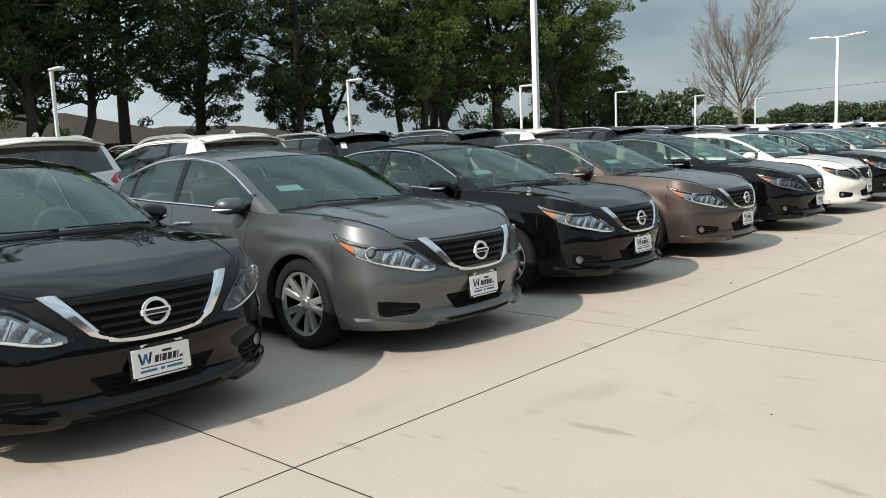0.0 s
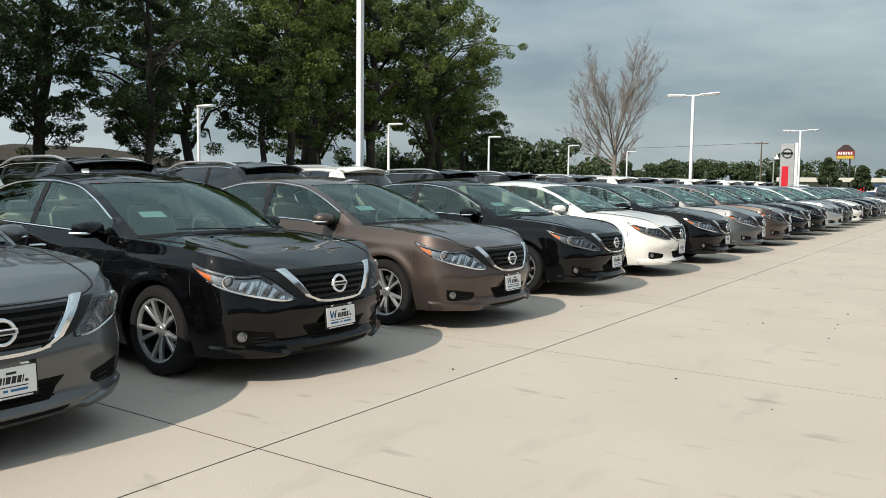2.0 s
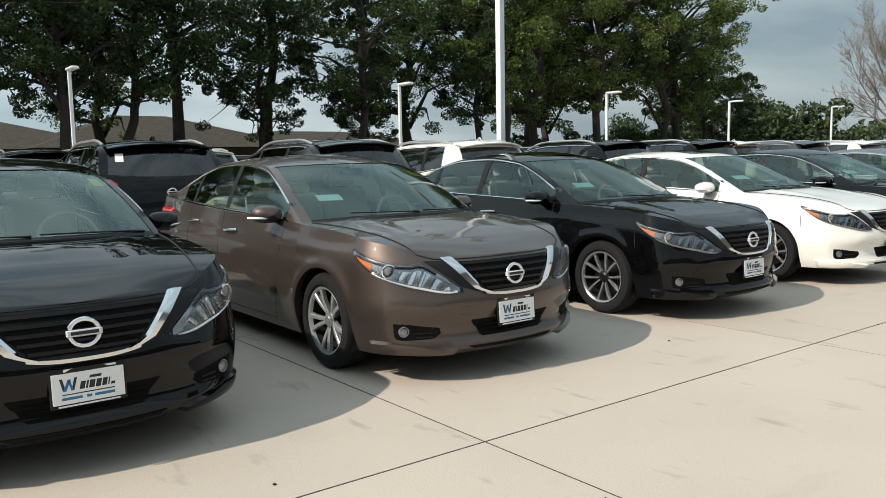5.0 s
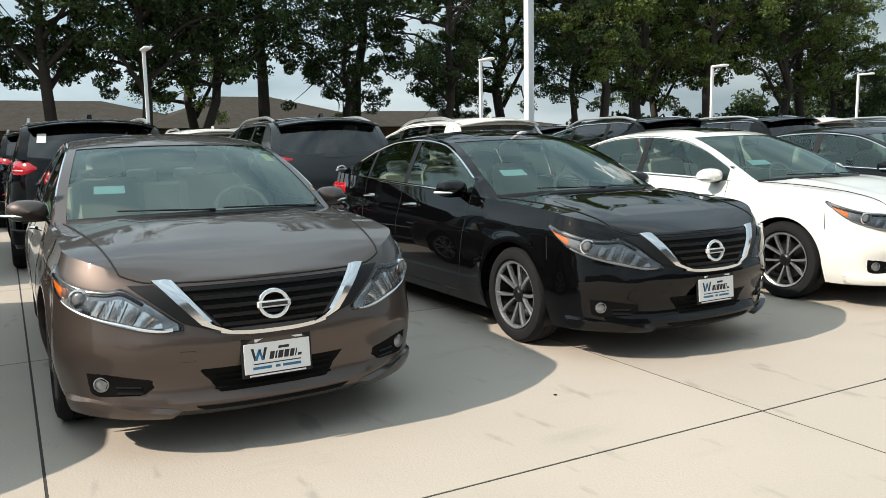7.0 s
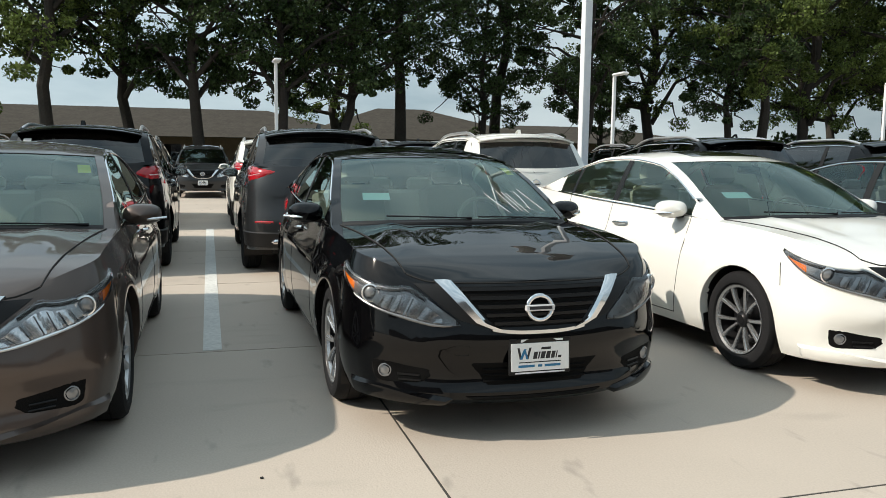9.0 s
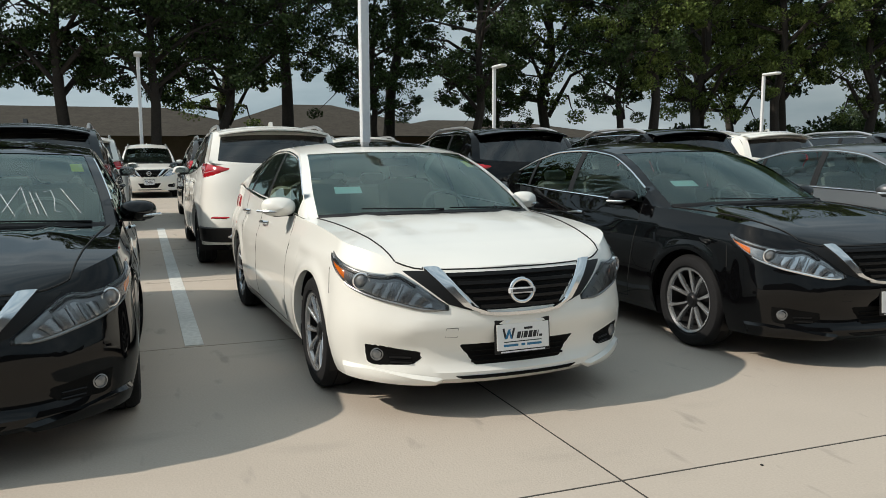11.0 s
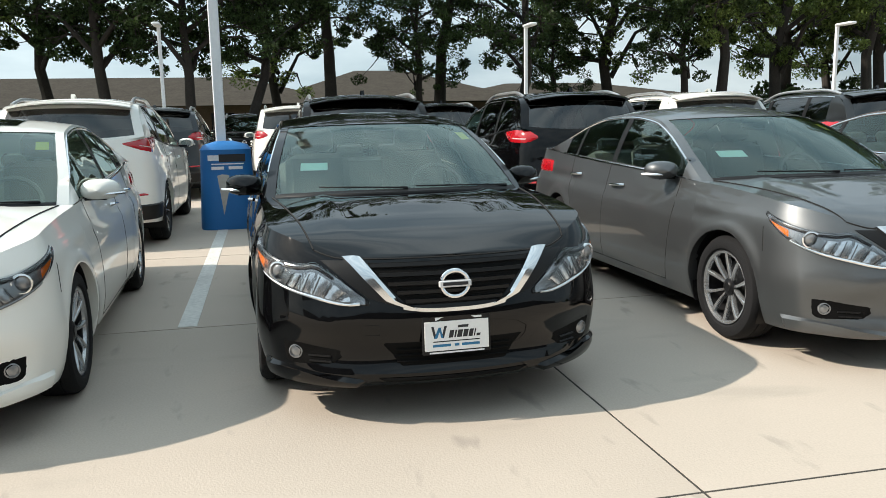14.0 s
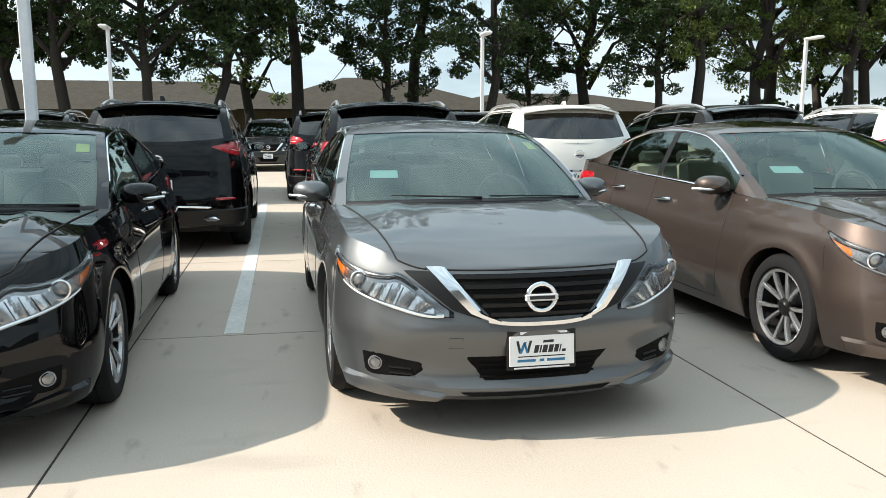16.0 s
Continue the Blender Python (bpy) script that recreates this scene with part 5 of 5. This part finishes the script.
TREE_KINDS = [tree(11, 16.5, 4.4, 32000, LEAVES_DARK, 0.26), tree(12, 18.0, 4.0, 30000, LEAVES, 0.32), tree(13, 14.5, 4.2, 27000, LEAVES_DARK, 0.29, 0.04), tree(14, 20.0, 4.8, 35000, LEAVES, 0.2), tree(15, 20.0, 5.2, 27000, LEAVES_DARK, 0.46)]
TREES = [  # x, y, kind, turn, scale
    (-41, 0.5, 3, 60, 0.95), (-42, 7.6, 0, 30, 1.05), (-36.8, 14.6, 0, 150, 0.88), (-46, 18.5, 3, 100, 0.85), (-38.5, 5.0, 1, 200, 1.0), (-38, 10.9, 0, 120, 1.0), (-37.5, 17.4, 2, 70, 1.0),
    (-38, 29.9, 0, 215, 0.92), (-41, 25.0, 2, 320, 0.8), (-38, 38.6, 2, 140, 0.9), (-38, 40.2, 1, 300, 1.0), (-40, 45.0, 3, 20, 1.0), (-38, 49.0, 1, 160, 1.02), (-41, 52.0, 0, 80, 1.2),
    (-39, 57.0, 3, 240, 1.0), (-41, 61.5, 3, 110, 1.05), (-42, 66.5, 1, 340, 0.88), (-44, 71.5, 2, 200, 0.80), (-46, 76.0, 2, 20, 0.72), (-50, 56, 3, 50, 1.0), (-43, 33.0, 2, 300, 0.62), (-41, 21.0, 4, 40, 1.0), (-44, 27.0, 4, 140, 1.05), (-43, 36.5, 3, 75, 1.0), (-45, 48.5, 3, 190, 1.15),
]
seen_kinds = set()
for x, y, k, turn, sc in TREES:
    m = pose(x, y, 0, 0, 0, turn)
    if k in seen_kinds:
        t = copy_thing(TREE_KINDS[k], m)
    else:
        seen_kinds.add(k)
        t = TREE_KINDS[k]
        t.matrix_basis = m
    t.scale = (sc, sc, sc)
    tagged(t, "tall leafy tree with a dark trunk behind the lot", "tree", "trees behind the lot")


def dead_tree(x, y, h):
    """A bare crown: long limbs that rise in a fan, each with side branches and fine twigs."""
    rng = np.random.default_rng(5)
    t = tagged(new("bare_tree"), "tall bare dead tree with fine grey branches", "tree")
    t.matrix_basis = pose(x, y, 0)
    wood, twigs = Pile(), Pile()
    right = np.array([0.92, 0.39, 0.0])
    deep = np.array([-0.39, 0.92, 0.0])
    up = np.array([0.0, 0.0, 1.0])

    def bough(p, d, length, r, depth, lift):
        pts, q, e = [p], p, d / np.linalg.norm(d)
        n = 7 if depth < 2 else 4
        for k in range(n):
            e = e + up * lift / n + rng.normal(size=3) * 0.07
            e /= np.linalg.norm(e)
            q = q + e * length / n
            pts.append(q)
        (wood if depth == 0 else twigs).tube(pts, [r * (1 - 0.86 * k / n) for k in range(n + 1)], 6 if depth == 0 else 4 if depth < 2 else 3, False)
        if depth == 3:
            return
        for k in range((24, 10, 4)[depth]):
            f = rng.uniform(0.22 if depth == 0 else 0.15, 1.0)
            a = min(int(f * n), n - 1)
            along = pts[a + 1] - pts[a]
            along /= np.linalg.norm(along)
            side = rng.normal(size=3)
            side -= along * side.dot(along)
            side /= np.linalg.norm(side)
            base = pts[a] + (pts[a + 1] - pts[a]) * (f * n - a)
            bough(base, along + side * rng.uniform(0.45, 0.95), length * rng.uniform(0.24, 0.40) * (1.2 - 0.5 * f), max(r * (1 - 0.8 * f) * 0.5, 0.013), depth + 1, 0.45)

    wood.tube([(0, 0, -0.1), (0.05, 0, h * 0.10), (0.0, 0.05, h * 0.22), (0.1, 0, h * 0.36)], [h * 0.019, h * 0.0155, h * 0.013, h * 0.009], 9)
    for lean, back, z, length, lift in ((0.62, 0.1, 0.24, 0.60, 0.55), (0.38, -0.25, 0.27, 0.66, 0.45), (0.20, 0.3, 0.30, 0.64, 0.3), (0.03, -0.1, 0.35, 0.60, 0.1), (-0.18, 0.2, 0.32, 0.62, 0.2), (-0.46, -0.3, 0.28, 0.60, 0.35),
                                        (-0.85, 0.15, 0.24, 0.54, 0.5), (-1.35, -0.1, 0.22, 0.50, 0.6), (-2.0, 0.1, 0.19, 0.40, 0.5), (0.1, 0.8, 0.28, 0.54, 0.4), (-0.1, -0.8, 0.26, 0.54, 0.4), (0.75, -0.3, 0.17, 0.26, 0.35)):
        bough(np.array([0.0, 0.0, h * z]), up + right * lean + deep * back, h * length * 0.9, h * 0.0064, 0, lift)
    for lean, back in ((-1.9, 0.1), (-1.4, 0.4)):
        bough(np.array([0.0, 0.0, h * 0.06]), up * 0.5 + right * lean + deep * back, h * 0.36, h * 0.004, 1, 0.5)
    part("trunk", wood.done("dead_trunk", DEAD_BARK, 40), t)
    part("branch_crown", twigs.done("dead_branches", DEAD_BARK, 0), t, "fine bare grey branches")


dead_tree(-37.9, 93.9, 19.2)


# ---- far woods, hedges ----
def far_woods(name, label, spots, leaf, mat, seed, count):
    rng = np.random.default_rng(seed)
    centres, radii = [], []
    for x0, x1, y0, y1, h, n in spots:
        for k in range(n):
            f = (k + rng.uniform(0, 1)) / n
            hh = h * rng.uniform(0.55, 1.15)
            p = np.array([x0 + (x1 - x0) * f, y0 + (y1 - y0) * f, 0])
            for j in range(7):
                centres.append(p + np.array([rng.normal() * 1.6, rng.normal() * 1.2, hh * rng.uniform(0.15, 0.85)]))
                radii.append(hh * rng.uniform(0.16, 0.28))
    v, f = leaf_cloud(rng, np.array(centres), np.array(radii), count * len(centres), leaf)
    me = bpy.data.meshes.new(name)
    me.from_pydata(v.tolist(), [], f.tolist())
    me.materials.append(mat)
    tagged(new(name, me), label, "trees", kind="stuff")


far_woods("far_woods", "rounded green woods far beyond the lot", [(-90, -30, 120, 165, 6.5, 22), (-64, -28, 150, 172, 8.0, 16), (-28, 25, 168, 185, 6.2, 18), (-75, -60, 95, 110, 8.5, 6), (-48, -42.5, 86, 91, 6.4, 5)], 0.25, LEAVES_FAR, 21, 230)
far_woods("shrubs", "low shrubs and brush under the trees", [(-46, -44, 45, 78, 4.2, 26), (-40, -42, 76, 92, 2.6, 8)], 0.16, LEAVES_DARK, 22, 130)


# ---- house with hipped roofs behind the trees ----
def hip_roof(p, x0, x1, y0, y1, z0, z1, inset):
    xm = (x0 + x1) / 2
    p.add([(x0, y0, z0), (x1, y0, z0), (x1, y1, z0), (x0, y1, z0), (xm, y0 + inset, z1), (xm, y1 - inset, z1)], [(0, 1, 4), (1, 2, 5, 4), (2, 3, 5), (3, 0, 4, 5), (3, 2, 1, 0)])


house = tagged(new("house"), "long low brick building with brown hipped roofs", "building")
part("wall", Pile().box(-76, -60, -14, 52, 0, 2.7).done("house_wall", BRICK_FAR, 0), house)
rf = Pile()
hip_roof(rf, -77, -58.6, -16, 24, 2.62, 5.0, 8)
part("roof", rf.done("house_roof", SHINGLE, 0), house)
rf = Pile()
hip_roof(rf, -77, -57.2, 17, 37, 2.66, 5.4, 8)
part("roof", rf.done("house_roof_middle", SHINGLE, 0), house)
rf = Pile()
hip_roof(rf, -77, -58.8, 30, 54, 2.64, 4.3, 8)
part("roof", rf.done("house_roof_low", SHINGLE, 0), house)
for y in range(-10, 50, 6):
    part("window", Pile().box(-60.0, -59.95, y, y + 1.6, 0.9, 2.1, 0.01).done("house_window", GLASS_DARK, 0), house)

# ---- the far end: kerb, road, signs, low building ----
tagged(new("kerb", Pile().box(-10, 30, 61.9, 62.1, -0.2, 0.15, 0.02).done("kerb", CONCRETE_KERB)), "pale concrete kerb at the lot's end", "kerb", kind="structure")
ASPHALT = material("asphalt", (0.06, 0.06, 0.062), 0.9, 0, 0.2, 40, 0.3)
tagged(new("road", Pile().box(-120, 80, 70, 128, -0.2, -0.018).done("road", ASPHALT, 0)), "grey asphalt apron and road beyond the lot", "road", kind="structure")
shop = tagged(new("low_building"), "pale flat-roofed roadside building", "building")
part("wall", Pile().box(-26, -4, 132, 140, 0, 2.3).done("shop_wall", FAR_WALL, 0), shop)
part("canopy", Pile().box(-27, -9, 129.5, 133, 2.3, 2.95, 0.05).done("canopy", FAR_WALL, 0), shop)
for x in (-26, -20, -14, -10):
    part("post", Pile().box(x - 0.12, x + 0.12, 129.8, 130.05, 0, 2.3).done("canopy_post", FAR_WALL, 0), shop)
pyl = tagged(new("pylon_sign"), "tall grey and red dealer pylon sign", "sign")
pyl.matrix_basis = pose(-21.6, 110, 0)
part("grey_panel", Pile().box(-0.9, 0.75, -0.2, 0.2, 0.2, 6.9, 0.05).done("grey_panel", SIGN_GREY), pyl)
part("red_panel", Pile().box(-0.66, 0.12, -0.23, -0.2, 0.2, 4.1, 0.01).done("red_panel", SIGN_RED), pyl)
part("white_edge", Pile().box(0.78, 1.15, -0.2, 0.2, 0, 7.0, 0.05).done("white_edge", POLE_PAINT), pyl)
emb = Pile().lathe([(-0.26, 0.5), (-0.26, 0.62), (-0.205, 0.62)], 20, "y", (-0.08, 0, 5.7)).box(-0.78, 0.62, -0.27, -0.205, 5.57, 5.83)
part("emblem", emb.done("emblem", CHROME), pyl, "grey ring emblem")


SIGN_DEEP_RED = material("deep_red_panel", (0.30, 0.012, 0.02), 0.5)
BROWN_ROOF = material("brown_sign_roof", (0.045, 0.02, 0.02), 0.7)


def road_sign(x, y, z, w, h):
    s_ = tagged(new("roadside_sign"), "red and yellow roadside sign on posts", "sign", "roadside signs")
    s_.matrix_basis = pose(x, y, 0)
    part("board", Pile().box(-w, w, -0.15, 0.15, z, z + h, 0.05).done("board", BRICK_FAR), s_)
    part("band", Pile().box(-w * 0.94, w * 0.94, -0.19, -0.15, z + 0.08, z + h * 0.42).done("band", SIGN_YELLOW, 0), s_)
    part("band", Pile().box(-w * 0.94, w * 0.94, -0.19, -0.15, z + h * 0.46, z + h * 0.92).done("red_band", SIGN_DEEP_RED, 0), s_)
    for k in range(6):
        part("bar", Pile().box(-w * 0.8 + k * w * 0.27, -w * 0.8 + k * w * 0.27 + w * 0.17, -0.21, -0.19, z + h * 0.55, z + h * 0.83).done("sign_bar", INK_WHITE, 0), s_)
    top = h * 1.72
    part("gable", Pile().add([(-w, -0.15, z + h), (w, -0.15, z + h), (w * 0.25, -0.15, z + top), (-w * 0.25, -0.15, z + top), (-w, 0.15, z + h), (w, 0.15, z + h), (w * 0.25, 0.15, z + top), (-w * 0.25, 0.15, z + top)], [(0, 1, 2, 3), (7, 6, 5, 4), (3, 2, 6, 7), (1, 5, 6, 2), (0, 3, 7, 4)]).done("gable", BROWN_ROOF, 0), s_)
    for dx in (-w * 0.5, w * 0.5):
        part("post", Pile().box(dx - 0.1, dx + 0.1, -0.1, 0.1, 0, z).done("sign_post", INK), s_)


road_sign(-18.0, 130.5, 5.6, 1.2, 1.2)
road_sign(-4.4, 128.5, 3.2, 1.2, 1.2)
trailer = tagged(new("trailer"), "dark blue delivery trailer parked on the road", "truck")
trailer.matrix_basis = pose(-12.3, 120, 0)
part("box", Pile().box(-3.2, 3.2, -1.2, 1.2, 0.5, 2.1, 0.06).done("box", CLADDING_BLUE), trailer)
part("print", Pile().lathe([(-1.23, 0.0001), (-1.23, 0.55)], 24, "y", (-2.2, 0, 1.3)).done("round_print", SIGN_RED, 0), trailer, "round red and white print")
part("print", Pile().box(-1.4, 1.6, -1.23, -1.2, 1.0, 1.6).done("bar_print", INK_WHITE, 0), trailer)
for x in (-2.4, -1.5, 2.2):
    part("wheel", Pile().lathe([(-1.15, 0.0001), (-1.15, 0.42), (-0.85, 0.45)], 20, "y", (x, 0, 0.45)).done("trailer_wheel", RUBBER), trailer)


def street_lamp(x, y, h):
    s_ = tagged(new("street_lamp"), "slender dark street lamp with a bell shade", "street lamp", "street lamps")
    s_.matrix_basis = pose(x, y, 0)
    part("post", Pile().tube([(0, 0, 0), (0, 0, h)], [0.1, 0.06], 8).done("street_post", SIGN_GREY), s_)
    part("shade", Pile().lathe([(h - 0.1, 0.08), (h - 0.6, 0.28), (h - 0.75, 0.42)], 16, "z", (0.35, 0, 0)).done("shade", LAMP_LENS), s_)
    part("arm", Pile().tube([(0, 0, h - 0.02), (0.2, 0, h + 0.1), (0.35, 0, h - 0.1)], 0.04, 6).done("street_arm", SIGN_GREY), s_)


for x, y, h in ((-25.0, 118, 6.0), (-9.4, 124, 5.9), (-15.8, 124, 4.2)):
    street_lamp(x, y, h)
up = tagged(new("utility_pole"), "wooden utility pole with crossarms and a wire", "utility pole")
part("pole", Pile().tube([(-34, 150, 0), (-34, 150, 9.4)], [0.16, 0.11], 8).done("utility_post", WOOD), up)
part("crossarm", Pile().box(-35.1, -32.9, 149.92, 150.08, 9.0, 9.16).done("crossarm", WOOD, 0), up)
part("wire", Pile().tube([(-90 + 5.6 * k, 150, 9.2 - 0.6 * math.sin(math.pi * k / 10)) for k in range(11)], 0.025, 4).done("wire", INK), up)


def young_tree(seed, x, y, h):
    rng = np.random.default_rng(seed)
    t = tagged(new("young_tree"), "young green street tree with a thin trunk", "tree", "young street trees")
    t.matrix_basis = pose(x, y, 0)
    w = Pile().tube([(0, 0, 0), (0.05, 0, h * 0.5), (0, 0.05, h * 0.9)], [0.08, 0.06, 0.02], 7)
    cs, rs = [], []
    for k in range(16):
        a, f = 2.4 * k, 0.35 + 0.6 * k / 16
        tip = np.array([math.cos(a), math.sin(a), 0]) * h * 0.24 * (1.2 - f) + np.array([0, 0, h * (f + 0.08)])
        w.tube([(0, 0, h * f), tip], [0.03, 0.01], 5)
        cs.append(tip)
        rs.append(h * rng.uniform(0.08, 0.15))
    part("trunk", w.done("young_trunk", BARK), t)
    v, f = leaf_cloud(rng, np.array(cs), np.array(rs), 2600, 0.16)
    me = bpy.data.meshes.new("crown")
    me.from_pydata(v.tolist(), [], f.tolist())
    me.materials.append(LEAVES_FAR)
    part("crown", me, t)


for i, (x, y, h) in enumerate(((-16.6, 108, 4.8), (-12.0, 100, 3.6), (-1.5, 104, 3.4), (-27.5, 115, 4.4))):
    young_tree(40 + i, x, y, h)

# ---- low debris ----
rng_d = np.random.default_rng(3)
bits = Pile()
for k in range(120):
    x, y_, r = rng_d.uniform(-4.2, 2.5), rng_d.uniform(0, 34), rng_d.uniform(0.003, 0.009)
    bits.box(x - r, x + r * 1.4, y_ - r, y_ + r, 0.0, r * 0.8, r * 0.3)
tagged(new("debris", bits.done("debris", SEAM, 0)), "tiny dark grit scattered on the concrete", "debris", kind="stuff")

# ---- concrete slabs with open joints, last ----
X_LINES = [-3.44 + 3.12 * i for i in range(-10, 12)]
Y_LINES = [2.75 - 3.2 * k for k in range(11, 0, -1)] + [2.75, 5.94, 9.10, 12.30, 15.68, 19.06] + [19.06 + 3.38 * k for k in range(1, 14)]
floor = tagged(new("pavement"), "pale concrete lot paving in large square slabs", "pavement", kind="structure")
rest = Pile()
for y0, y1 in zip(Y_LINES, Y_LINES[1:]):
    h = (y1 - y0) / 2 - 0.0065
    slab = Pile().box(-1.5535, 1.5535, -h, h, -0.1, 0.0).done("slab", CONCRETE, 0)
    for x0 in X_LINES:
        cx, cy = x0 + 1.56, (y0 + y1) / 2
        if -22 < cx < 8 and -6 < cy < 62:
            part("slab", slab, floor, "", pose(cx, cy, 0))
        else:
            rest.box(cx - 1.5535, cx + 1.5535, cy - h, cy + h, -0.1, 0.0)
tagged(part("slab_rest", rest.done("slab_rest", CONCRETE, 0), floor), kind="stuff")
